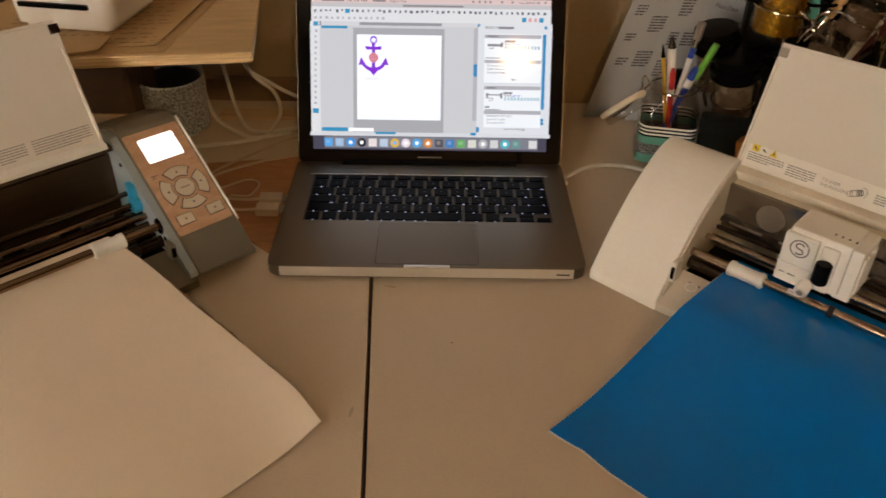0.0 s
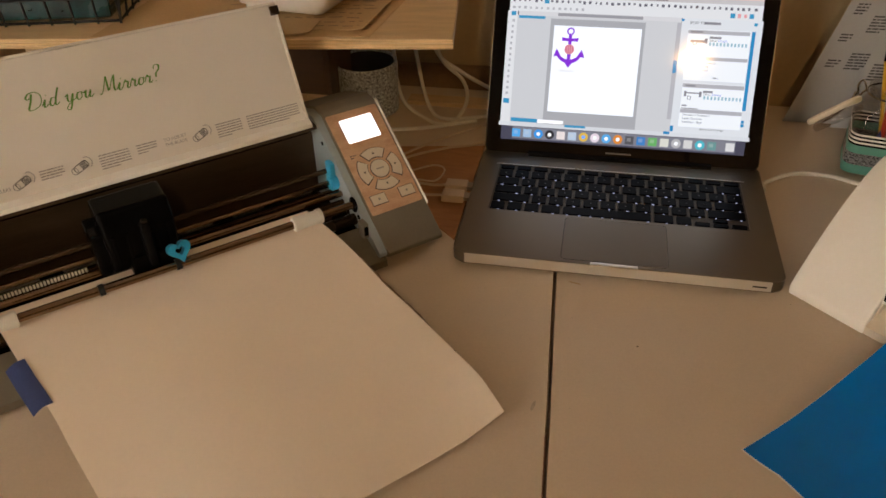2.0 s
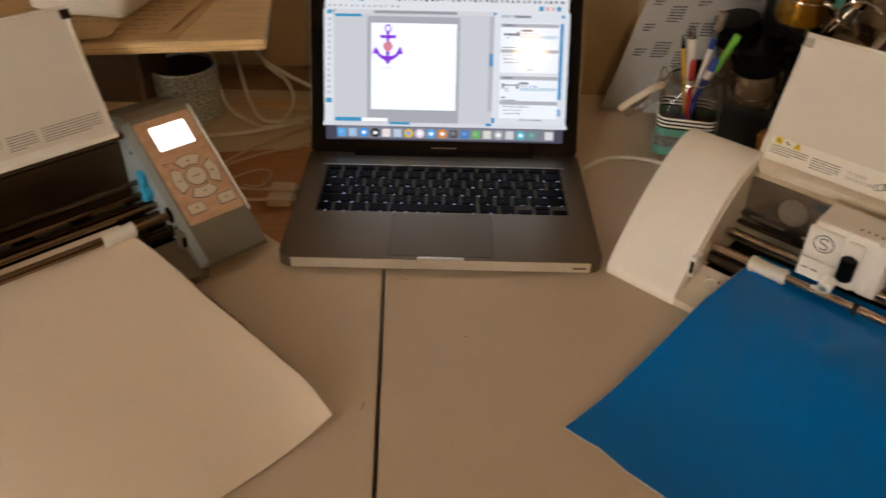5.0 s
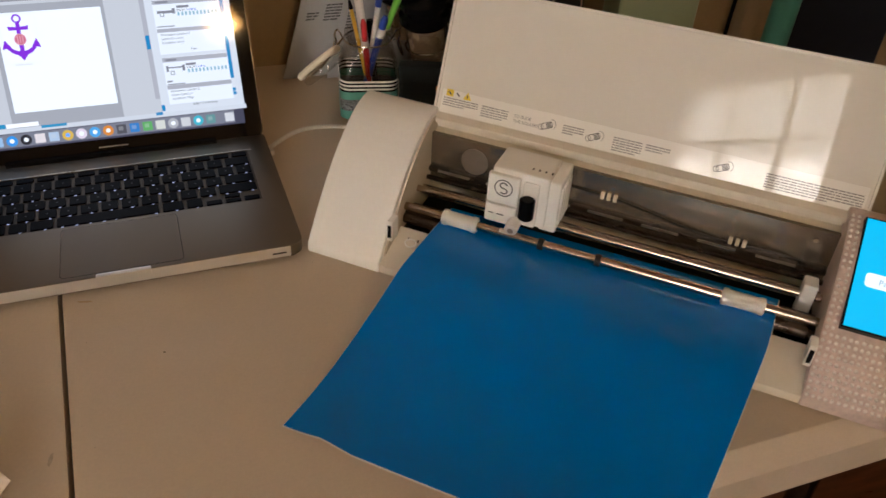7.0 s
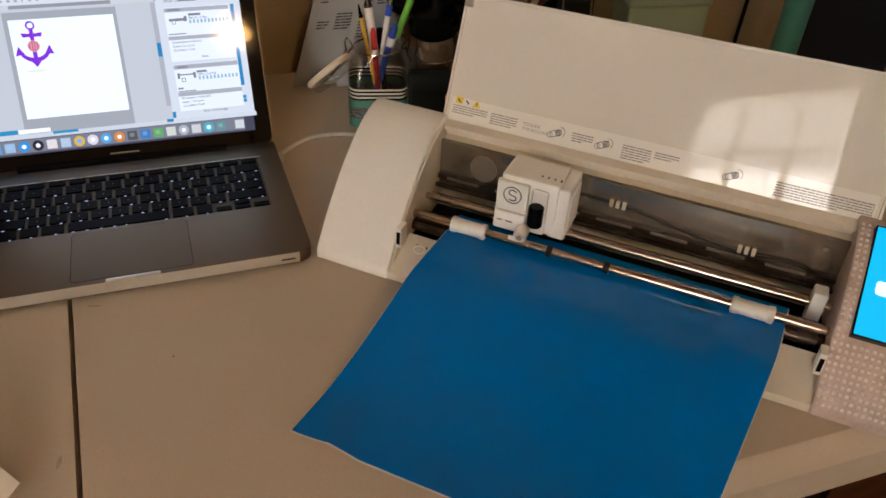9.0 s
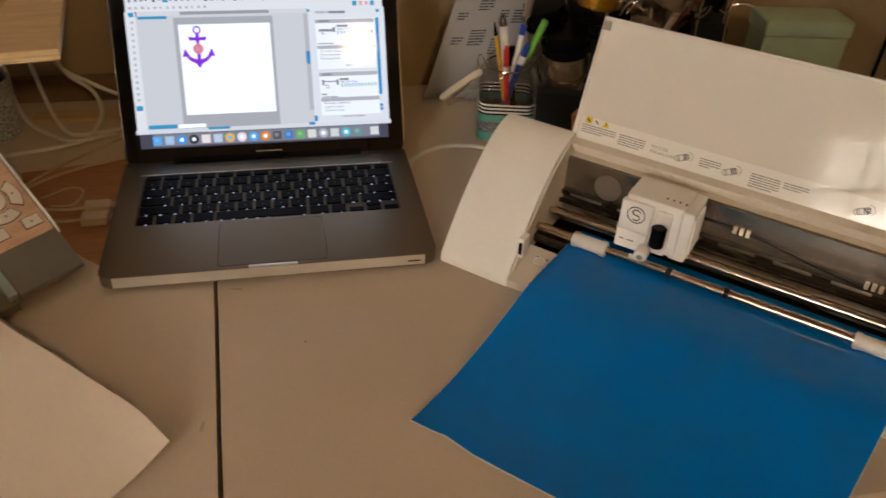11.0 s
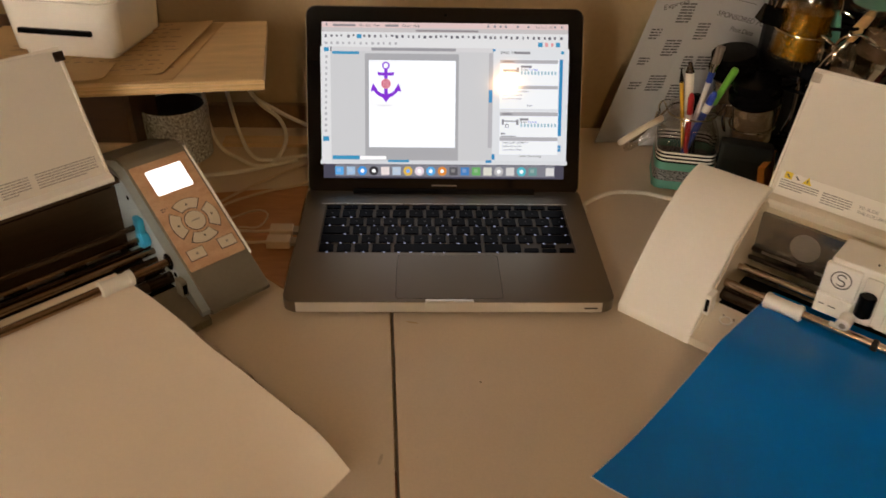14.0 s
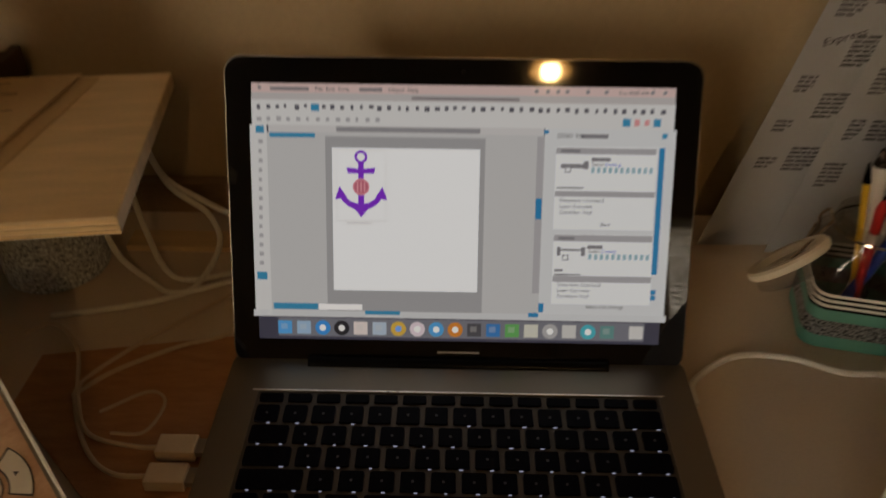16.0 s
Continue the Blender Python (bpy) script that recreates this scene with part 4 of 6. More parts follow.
part("heading", moved(words("THE ROLLERS", 0.0042, 0.0002), Matrix.Translation((0.081, 0.0168, 0.0005))), GREYINK, wl)
for x in (0.109, 0.155, 0.272):
    picture("roller_drawing", wl, x, 0.0185, 0.0100)

# its carriage
CSH = Matrix.Translation((-0.019, -0.001, 0.010))
car = part("carriage", join(bx(0.178, 0.232, 0.066, 0.108, 0.046, 0.099, 0.003), bx(0.226, 0.242, 0.070, 0.112, 0.042, 0.095, 0.002)), WHITEPL, white, "white blade carriage", CSH)
part("carriage_face", bx(0.176, 0.206, 0.0615, 0.068, 0.064, 0.094, 0.0015), WHITEPL, car)
part("carriage_foot", bx(0.176, 0.206, 0.0600, 0.068, 0.044, 0.0635, 0.0015), WHITEPL, car)
part("holder_back", bx(0.209, 0.224, 0.0635, 0.067, 0.046, 0.092, 0.003), WHITEPL, car)
part("blade_knob", rod((0.2165, 0.0555, 0.060), (0.2165, 0.0555, 0.0805), 0.0072, 24, bev=0.0012), BLACKPL, car, "black blade holder knob")
part("clamp_knob", rod((0.207, 0.0575, 0.0530), (0.207, 0.0445, 0.0500), 0.0062, 20, bev=0.001), WHITEPL, car, "small white clamp knob")
part("clamp_knob_eye", rod((0.207, 0.0448, 0.0500), (0.207, 0.0438, 0.0498), 0.0028, 16), STEEL, car)
part("clamp_lever", bx(0.196, 0.207, 0.046, 0.0495, 0.044, 0.0475, 0.001), WHITEPL, car)
DISC = pose(0.1915, 0.0614, 0.0815, 90, 0, 0)
part("round_badge", moved(frame_plate([(0.0088 * math.cos(a / 14 * math.pi), 0.0088 * math.sin(a / 14 * math.pi)) for a in range(28)],
                                      [(0.0078 * math.cos(a / 14 * math.pi), 0.0078 * math.sin(a / 14 * math.pi)) for a in range(28)], 0, 0.0003), DISC), INK, car, "dark round badge")
curl = [(0.0035 * math.cos(radians(a)), 0.0025 + 0.0028 * math.sin(radians(a)), 0) for a in range(20, 271, 25)] + \
       [(0.0035 * math.cos(radians(a)), -0.0029 + 0.0028 * math.sin(radians(a)), 0) for a in range(85, -161, -25)]
part("badge_curl", moved(tube(curl, 0.0006, 6, 2), DISC), INK, car)
for k in range(4):
    part("vent_tooth", bx(0.2405, 0.2440, 0.074 + k * 0.0085, 0.0785 + k * 0.0085, 0.050, 0.088, 0.0006, 1), WHITEPL, car)
    part("vent_hole", bx(0.212 + k * 0.006, 0.2135 + k * 0.006, 0.076, 0.079, 0.0985, 0.0993), INK, car)
part("carriage_slot", bx(0.180, 0.1845, 0.0594, 0.0601, 0.0535, 0.0542), INK, car)
part("carriage_slot", bx(0.188, 0.1945, 0.0594, 0.0601, 0.0535, 0.0542), INK, car)


def cover_point(f):
    """Place and slope along the sloping front of an end cover, f from 0 at the front to 1 at the top."""
    pts = [Vector((0, yy, zz)) for yy, zz in COVER[1:17]]
    lens = [(b - a).length for a, b in zip(pts, pts[1:])]
    d = f * sum(lens)
    for a, b, l in zip(pts, pts[1:], lens):
        if d <= l:
            break
        d -= l
    way = (b - a).normalized()
    return a + way * min(d, l), way


# touch screen and gems on the panel
def on_panel(x, f, lift):
    p, way = cover_point(f)
    nrm = Vector((0, -way.z, way.y))
    return Matrix.Translation(Vector((x, p.y, p.z)) + nrm * lift) @ Matrix(((1, 0, 0, 0), (0, way.y, nrm.y, 0), (0, way.z, nrm.z, 0), (0, 0, 0, 1)))


p0, _ = cover_point(0.365)
p1, _ = cover_point(0.93)
tilt = math.degrees(math.atan2(p1.z - p0.z, p1.y - p0.y))
scr_len = (p1 - p0).length
TS = pose(XB + 0.0125, p0.y, p0.z, tilt, 0, 0) @ Matrix.Translation((0, 0, 0.0014))
part("screen_frame", bx(-0.0014, 0.0634, -0.0014, scr_len + 0.0014, -0.004, 0.0062, 0.0006), BLACKPL, white, "black screen surround", TS)
ts = part("touch_screen", bx(0.0, 0.062, 0.0, scr_len, 0.004, 0.0066), lit_glass("screen_cyan", (0.008, 0.30, 0.50), SCREEN * 1.5), white, "glowing cyan touch screen", TS)
part("screen_button", plate(rrect(0.008, 0.054, 0.036, 0.048, 0.003, 3), 0.006, 0.0070), lit_mat((0.85, 0.93, 0.98)), ts, "white on-screen button")
part("screen_word", moved(words("Pause", 0.0070, 0.0002), Matrix.Translation((0.018, 0.0392, 0.00715))), lit_mat((0.25, 0.30, 0.34)), ts)
part("screen_word", moved(words("Wo", 0.0070, 0.0002), Matrix.Translation((0.019, 0.0640, 0.00675))), lit_mat((0.85, 0.93, 0.98)), ts)
gem = bmesh.new()
bmesh.ops.create_cone(gem, cap_ends=True, segments=6, radius1=0.00185, radius2=0.0009, depth=0.0015)
gem_mesh = mesh_of("rhinestone", gem, GEM, smooth=False)
rnd = random.Random(8)
for j in range(29):
    for i in range(17):
        x, f = XB + 0.0030 + i * 0.0049, 0.015 + j * 0.0335
        if f > 0.985 or (f > 0.35 and f < 0.955 and XB + 0.0095 < x < XB + 0.0780):
            continue
        if rnd.random() < 0.02:
            continue
        share("rhinestone", gem_mesh, panel, on_panel(x + rnd.uniform(-0.0002, 0.0002), f, 0.0007) @ pose(0, 0, 0, rnd.uniform(-5, 5), rnd.uniform(-5, 5), rnd.uniform(0, 60)))

# older grey machine
UL = pose(-0.5735, -0.352, T, 0, 0, 44)
XC = 0.483
BOX = [(0.0, 0.0025), (0.0, 0.016), (0.004, 0.0205), (0.134, 0.122), (0.205, 0.106), (0.21, 0.0025)]
grey = cutter(UL, "grey electronic cutting machine, lid open, wood-look control panel", GREYPL, GREYPL, 0.077, XC, True)
boxp = part("control_box", prism([(0.020, 0.0025), (0.0, 0.014), (0.0, 0.018), (0.134, 0.122), (0.150, 0.124), (0.205, 0.106), (0.21, 0.0025)], XC + 0.0022, LEN, 0.0012, 2), GREYPL, grey, "dark grey control box")
part("side_plate", prism([(0.022, 0.003), (0.004, 0.014), (0.004, 0.0185), (0.134, 0.119), (0.150, 0.121), (0.203, 0.104), (0.206, 0.003)], XC - 0.0065, XC + 0.0022, 0.0006), BLUEGREY, grey, "pale blue-grey side plate with a lever")
part("edge_strip", prism([(0.030, 0.0440), (0.132, 0.1235), (0.132, 0.1195), (0.030, 0.040)], LEN - 0.0006, LEN + 0.0014, 0.0004), WHITEPL, grey, "white edge strip")
SL = math.degrees(math.atan2(0.122 - 0.018, 0.134))
PM = pose(XC + 0.004, 0.0, 0.018, SL, 0, 0)
SLEN = math.hypot(0.134, 0.104)
film = part("panel_film", plate(rrect(0, LEN - XC - 0.0065, 0.043, SLEN - 0.006, 0.002, 3), 0, 0.0007), TANPANEL, grey, "tan wood-look panel film", PM)
PW = LEN - XC - 0.0065
part("small_screen", plate(rrect(0.012, PW - 0.010, SLEN - 0.043, SLEN - 0.015, 0.0015, 3), 0.0004, 0.0011), lit_glass("screen_white", (0.97, 0.98, 1.0), SCREEN * 1.6), film, "glowing white display")
BC = (PW / 2 + 0.001, 0.0905)


def arc_outline(cx, cy, r0, r1, a0, a1, n=9):
    o = [(cx + r1 * math.cos(radians(a0 + (a1 - a0) * i / n)), cy + r1 * math.sin(radians(a0 + (a1 - a0) * i / n))) for i in range(n + 1)]
    return o + [(cx + r0 * math.cos(radians(a1 - (a1 - a0) * i / n)), cy + r0 * math.sin(radians(a1 - (a1 - a0) * i / n))) for i in range(n + 1)]


for k in range(4):
    a = 90 * k
    part("button_gap", plate(arc_outline(*BC, 0.0130, 0.0252, a - 38, a + 36), 0.0004, 0.0009), BTNGAP, film)
    bt = part("arrow_button", plate(arc_outline(*BC, 0.0139, 0.0243, a - 35, a + 33), 0.0004, 0.0018), BUTTON, film, "beige arrow button")
    mx, my = BC[0] + 0.0184 * math.cos(radians(a)), BC[1] + 0.0184 * math.sin(radians(a))
    part("arrow_mark", moved(plate([(-0.0012, -0.0014), (0.0014, 0), (-0.0012, 0.0014)], 0.0017, 0.0020), pose(mx, my, 0, 0, 0, a)), INK, bt)
part("button_gap", rod((*BC, 0.0004), (*BC, 0.0009), 0.0108, 28), BTNGAP, film)
eb = part("enter_button", rod((*BC, 0.0004), (*BC, 0.0019), 0.0099, 28), BUTTON, film, "round beige button")
part("button_print", bx(BC[0] - 0.0045, BC[0] + 0.0045, BC[1] - 0.0007, BC[1] + 0.0007, 0.0018, 0.0021), GREYINK, eb)
for s in (-1, 1):
    pts = [(BC[0] + s * 0.0085, 0.0635), (BC[0] + s * 0.0250, 0.0635), (BC[0] + s * 0.0250, 0.0530), (BC[0] + s * 0.0085, 0.0530), (BC[0] + s * 0.0085, 0.0585)]
    big = [(BC[0] + (p[0] - BC[0]) * 1.0 + (0.0008 if p[0] > BC[0] + s * 0.0167 else -0.0008), p[1] + (0.0008 if p[1] > 0.058 else -0.0008)) for p in pts]
    part("button_gap", plate(big, 0.0004, 0.0009), BTNGAP, film)
    bt = part("corner_button", plate(pts, 0.0004, 0.0018), BUTTON, film, "beige corner button")
    part("button_print", bx(BC[0] + s * 0.0165 - 0.0012, BC[0] + s * 0.0165 + 0.0012, 0.0570, 0.0594, 0.0017, 0.0020), GREYINK, bt)
part("fine_print", moved(bars(0.006, 0.113, 0.007, 2, 0.0011, 0.0026, 4), Matrix.Translation((0, 0, 0.0007))), INK, film)
part("lever", join(rod((XC - 0.0065, 0.092, 0.062), (XC - 0.0150, 0.092, 0.062), 0.0082, 20, bev=0.001), bx(XC - 0.0140, XC - 0.0075, 0.089, 0.102, 0.062, 0.0855, 0.0026)), CYAN, grey, "cyan pressure lever")
part("shaft_hole", rod((XC - 0.0072, ROLL_Y, ROLL_Z + 0.005), (XC - 0.0060, ROLL_Y, ROLL_Z + 0.005), 0.0085, 22), BLACKPL, grey)
sb = part("sensor_box", bx(XC - 0.0125, XC - 0.0065, 0.024, 0.0365, 0.028, 0.045, 0.0008), GREYPL, grey)
part("sensor_window", bx(XC - 0.0117, XC - 0.0073, 0.0234, 0.0242, 0.0315, 0.042), BLACKPL, sb)
part("screw_hole", rod((XC - 0.0072, 0.0450, 0.0420), (XC - 0.0060, 0.0450, 0.0420), 0.0026, 14), BLACKPL, grey)
part("screw_hole", rod((XC - 0.0072, 0.118, 0.0960), (XC - 0.0060, 0.118, 0.0960), 0.0022, 14), BLACKPL, grey)
GLH = GLID
gl = lid_panel(grey, 0.068, 0.4690, GLH, GLEAN, WHITEPL, 0.1130)
part("hinge_bar", join(bx(0.077, XC - 0.0066, 0.1285, 0.1600, 0.1085, 0.1128), bx(0.077, XC - 0.0066, 0.1500, 0.1600, 0.1042, 0.1085)), DARKPLATE, grey, "dark hinge bar under the lid")
part("lid_latch", bx(0.394, 0.403, GLH - 0.013, GLH - 0.004, 0.0003, 0.0040, 0.0006), DARKSTEEL, gl, "grey metal latch")
SCRIPT = {
    "D": [[(0.30, 0.95), (0.20, 0.5), (0.05, 0.05), (0.35, 0.0), (0.75, 0.25), (0.80, 0.75), (0.50, 1.02), (0.15, 1.0), (-0.05, 0.8), (0.05, 0.65), (0.18, 0.75)]],
    "i": [[(-0.10, 0.10), (0.10, 0.45), (0.02, 0.08), (0.12, 0.0), (0.28, 0.15)], [(0.17, 0.66), (0.20, 0.72)]],
    "d": [[(0.34, 0.42), (0.15, 0.46), (0.0, 0.18), (0.10, 0.0), (0.28, 0.14), (0.40, 0.5), (0.58, 1.02), (0.40, 0.5), (0.32, 0.08), (0.42, 0.0), (0.58, 0.15)]],
    "y": [[(-0.12, 0.32), (0.04, 0.46), (0.02, 0.1), (0.18, 0.02), (0.36, 0.44), (0.28, 0.0), (0.12, -0.46), (-0.08, -0.40), (0.10, -0.12), (0.52, 0.14)]],
    "o": [[(0.30, 0.42), (0.10, 0.42), (0.0, 0.15), (0.14, 0.0), (0.32, 0.16), (0.30, 0.42), (0.38, 0.36), (0.52, 0.40)]],
    "u": [[(-0.06, 0.30), (0.08, 0.45), (0.03, 0.10), (0.16, 0.0), (0.36, 0.44), (0.30, 0.08), (0.40, 0.0), (0.56, 0.15)]],
    "M": [[(-0.12, 0.02), (0.02, 0.02), (0.22, 0.55), (0.34, 1.0), (0.40, 0.45), (0.46, 0.12), (0.66, 0.6), (0.86, 1.0), (0.80, 0.4), (0.84, 0.05), (1.00, 0.12)]],
    "r": [[(-0.10, 0.12), (0.08, 0.52), (0.14, 0.40), (0.26, 0.40), (0.20, 0.10), (0.28, 0.0), (0.42, 0.15)]],
    "?": [[(0.08, 0.80), (0.16, 1.04), (0.42, 1.0), (0.42, 0.74), (0.22, 0.52), (0.20, 0.28)], [(0.14, 0.02), (0.17, 0.07)]]}
ADVANCE = {"D": 0.92, "i": 0.36, "d": 0.60, "y": 0.58, "o": 0.50, "u": 0.60, "M": 1.08, "r": 0.46, "?": 0.5, " ": 0.42}


def script_line(text, size):
    """Joined-up letters as flat ribbons, thicker on the down strokes."""
    out, x = [], 0.0
    for ch in text:
        for stroke in SCRIPT.get(ch, ()):
            pts = spline([((x + px + 0.16 * py) * size, py * size, 0.0) for px, py in stroke], 6)
            bm = bmesh.new()
            rows = []
            for k, p in enumerate(pts):
                d = pts[min(k + 1, len(pts) - 1)] - pts[max(k - 1, 0)]
                d.normalize()
                w = size * (0.020 + 0.030 * max(0, -d.y) + 0.010 * abs(d.y))
                side = Vector((-d.y, d.x, 0)) * w
                rows.append([bm.verts.new(p + side + Vector((0, 0, 0.0003))), bm.verts.new(p - side + Vector((0, 0, 0.0003)))])
            for a, b in zip(rows, rows[1:]):
                bm.faces.new((a[1], b[1], b[0], a[0]))
            out.append(bm)
        x += ADVANCE[ch]
    return join(*out)


part("lettering", moved(script_line("Did you Mirror?", 0.0145), pose(0.151, 0.0815, 0.0004)), GREENINK, gl, "green script lettering: Did you Mirror?")
for x, w, n, s in ((0.050, 0.030, 4, 1), (0.141, 0.021, 4, 2), (0.193, 0.028, 6, 3), (0.228, 0.019, 4, 5), (0.306, 0.026, 6, 6), (0.338, 0.056, 6, 7)):
    part("fine_print", moved(bars(x, 0.0285, w, n, 0.0011, 0.0025, s), Matrix.Translation((0, 0, 0.0002))), GREYINK, gl)
for text, x, y2 in (("TO SLIDE", 0.089, 0.0235), ("THE ROLLERS", 0.089, 0.0187), ("TO ADJUST", 0.254, 0.0250), ("THE BLADE", 0.254, 0.0202)):
    part("heading", moved(words(text, 0.0043, 0.0002), Matrix.Translation((x, y2, 0.0003))), GREYINK, gl)
for x in (0.120, 0.170, 0.284):
    picture("roller_drawing", gl, x, 0.020, 0.0120)
bcar = part("carriage", join(prism([(0.066, 0.052), (0.066, 0.092), (0.074, 0.112), (0.104, 0.114), (0.112, 0.104), (0.112, 0.052)], 0.226, 0.290, 0.004, 3),
                              bx(0.216, 0.228, 0.070, 0.108, 0.050, 0.094, 0.003), bx(0.242, 0.284, 0.0605, 0.075, 0.046, 0.066, 0.003)),
            BLACKPL, grey, "glossy black blade carriage", Matrix.Translation((0.011, 0, 0.003)))
for x0 in (0.232, 0.244, 0.270, 0.280):
    part("carriage_rib", bx(x0, x0 + 0.0035, 0.0622, 0.0665, 0.060, 0.092, 0.0008), BLACKPL, bcar)
part("carriage_column", rod((0.2625, 0.0625, 0.054), (0.2625, 0.0625, 0.098), 0.0058, 18, bev=0.001), BLACKPL, bcar)
part("carriage_bolt", rod((0.2625, 0.0625, 0.098), (0.2625, 0.0625, 0.101), 0.0032, 12), DARKSTEEL, bcar)
hm = pose(0.2835, 0.0550, 0.0640, 68, 0, 10)
heart = []
for i in range(26):
    a = 2 * math.pi * i / 26
    heart.append((0.00068 * 16 * math.sin(a) ** 3, 0.00068 * (13 * math.cos(a) - 5 * math.cos(2 * a) - 2 * math.cos(3 * a) - math.cos(4 * a))))
part("heart_knob", moved(frame_plate(heart, [(0.42 * q[0], 0.42 * q[1]) for q in heart], 0, 0.0075), hm), CYAN, bcar, "cyan heart-shaped knob")

# ---- sheets fed through the machines ----


def along(table):
    """A smooth curve through (y, value) pairs, y falling."""
    ys, vs = [p[0] for p in table], [p[1] for p in table]

    def value(yy):
        if yy >= ys[0]:
            return vs[0]
        for k in range(len(ys) - 1):
            if yy >= ys[k + 1]:
                a, b = max(0, k - 1), min(len(ys) - 1, k + 2)
                w, h = ys[k + 1] - ys[k], (yy - ys[k]) / (ys[k + 1] - ys[k])
                m0 = (vs[k + 1] - vs[a]) / (ys[k + 1] - ys[a]) * w
                m1 = (vs[b] - vs[k]) / (ys[b] - ys[k]) * w
                return (2 * h ** 3 - 3 * h * h + 1) * vs[k] + (h ** 3 - 2 * h * h + h) * m0 + (3 * h * h - 2 * h ** 3) * vs[k + 1] + (h ** 3 - h * h) * m1
        return vs[-1]
    return value


V_HIGH = along([(0.078, 0.0425), (0.055, 0.0408), (0.03, 0.0402), (0.0, 0.0385), (-0.018, 0.0362), (-0.05, 0.0275), (-0.10, 0.0135), (-0.15, 0.0052), (-0.175, 0.0038), (-0.20, 0.0045)])
V_LEFT = along([(0.078, 0.1172), (-0.0085, 0.1112), (-0.10, 0.1050), (-0.20, 0.0985)])
V_RIGHT = along([(0.078, 0.4252), (0.018, 0.4220), (-0.031, 0.4157), (-0.078, 0.4091), (-0.122, 0.4026), (-0.20, 0.3915)])


def vinyl_place(u, v):
    front = -0.2000 - 0.003 * max(0, u - 0.08) + 0.004 * max(0, 1 - abs(u - 0.10) / 0.1)
    yy = 0.078 + v * (front - 0.078)
    x = V_LEFT(yy) * (1 - u) + V_RIGHT(yy) * u
    k = max(0, min(1, (0.02 - yy) / 0.22))
    z = V_HIGH(yy) + 0.003 * k * max(0, 1 - u / 0.09) ** 2
    near = max(0, min(1, (0.046 - yy) / 0.03))
    calm = 0.4 + 0.6 * max(0, 1 - max(0, 0.0 - yy) / 0.07)
    z += near * calm * (0.0017 * noise.noise(Vector((x * 15 + yy * 9, yy * 26, 7.1))) + 0.0005 * noise.noise(Vector((x * 55 - yy * 30, yy * 50, 2.4))))
    return Vector((x, yy, max(z, 0.0012)))


vinyl = solid("vinyl_sheet", sheet(110, 96, vinyl_place), VINYL, "glossy blue vinyl sheet fed through the white cutter", "vinyl sheet", m=UR)
part("backing", sheet(40, 40, lambda u, v: vinyl_place(u * 1.005 - 0.0025, v * 1.004) - Vector((0, 0, 0.0007)), 0.0003), PINCH, vinyl, "pale backing paper under the vinyl")
C_HIGH = along([(0.078, 0.048), (0.055, 0.0465), (0.03, 0.0445), (0.0, 0.041), (-0.03, 0.0365), (-0.057, 0.0315), (-0.10, 0.027), (-0.16, 0.0195), (-0.20, 0.013), (-0.24, 0.005)])
C_LEFT = along([(0.078, 0.132), (0.0445, 0.1368), (-0.0106, 0.1448), (-0.0557, 0.1527), (-0.101, 0.1577), (-0.148, 0.1635), (-0.26, 0.176)])
C_RIGHT = along([(0.078, 0.4335), (0.0504, 0.4372), (0.0024, 0.4437), (-0.0562, 0.4483), (-0.10, 0.4526), (-0.16, 0.4572), (-0.196, 0.4600), (-0.24, 0.4575)])


def cream_place(u, v):
    front = -0.2340 - 0.024 * (1 - u)
    yy = 0.078 + v * (front - 0.078)
    x = C_LEFT(yy) * (1 - u) + C_RIGHT(yy) * u
    k = max(0, min(1, (0.02 - yy) / 0.22))
    z = C_HIGH(yy) + 0.006 * k * k * max(0, (u - 0.85) / 0.15) ** 2
    bulge = math.exp(-((u - 0.34) / 0.20) ** 2) if u < 0.34 else math.exp(-((u - 0.34) / 0.34) ** 2)
    z += 0.009 * k * (bulge - 0.05) + 0.0011 * k * noise.noise(Vector((x * 16, yy * 16, 4.7)))
    z += 0.0011 * max(0, 1 - abs(yy) / 0.09) * noise.noise(Vector((x * 26 + yy * 14, yy * 30, 9.2)))
    return Vector((x, yy, max(z, 0.0022)))


solid("transfer_sheet", sheet(64, 64, cream_place, 0.0006), PAPERSHEET, "glossy cream backed vinyl sheet fed through the grey cutter", "vinyl sheet", m=UL)
LINER = mat("brown_liner_paper", (0.30, 0.215, 0.13), 0.6, var=0.25, scale=60)


def liner_place(u, v):
    yy = 0.02 - v * 0.215
    edge = C_RIGHT(yy)
    ragged = 0.0045 * math.sin(math.pi * min(1, v * 1.1)) + 0.0016 * noise.noise(Vector((yy * 90, 3.0, 0))) + (0.003 if 0.80 < v < 0.93 else 0)
    return Vector((edge - 0.012 + u * (0.012 + ragged), yy, max(0.0012, C_HIGH(yy) - 0.0016 - 0.0012 * u)))


solid("liner_sheet", sheet(4, 60, liner_place, 0.0003), LINER, "ragged brown liner paper showing under the cream sheet", "paper", m=UL)
# blue tape over the sheet's edge
solid("tape_strip", sheet(6, 12, lambda u, v: cream_place(0.0, 0.205 + 0.165 * v) + Vector((0.005 - u * 0.0165, 0, 0.0012 - 0.012 * max(0, u - 0.35) ** 1.5))), TAPE,
      "strip of blue masking tape on the sheet's edge", "tape", m=UL)


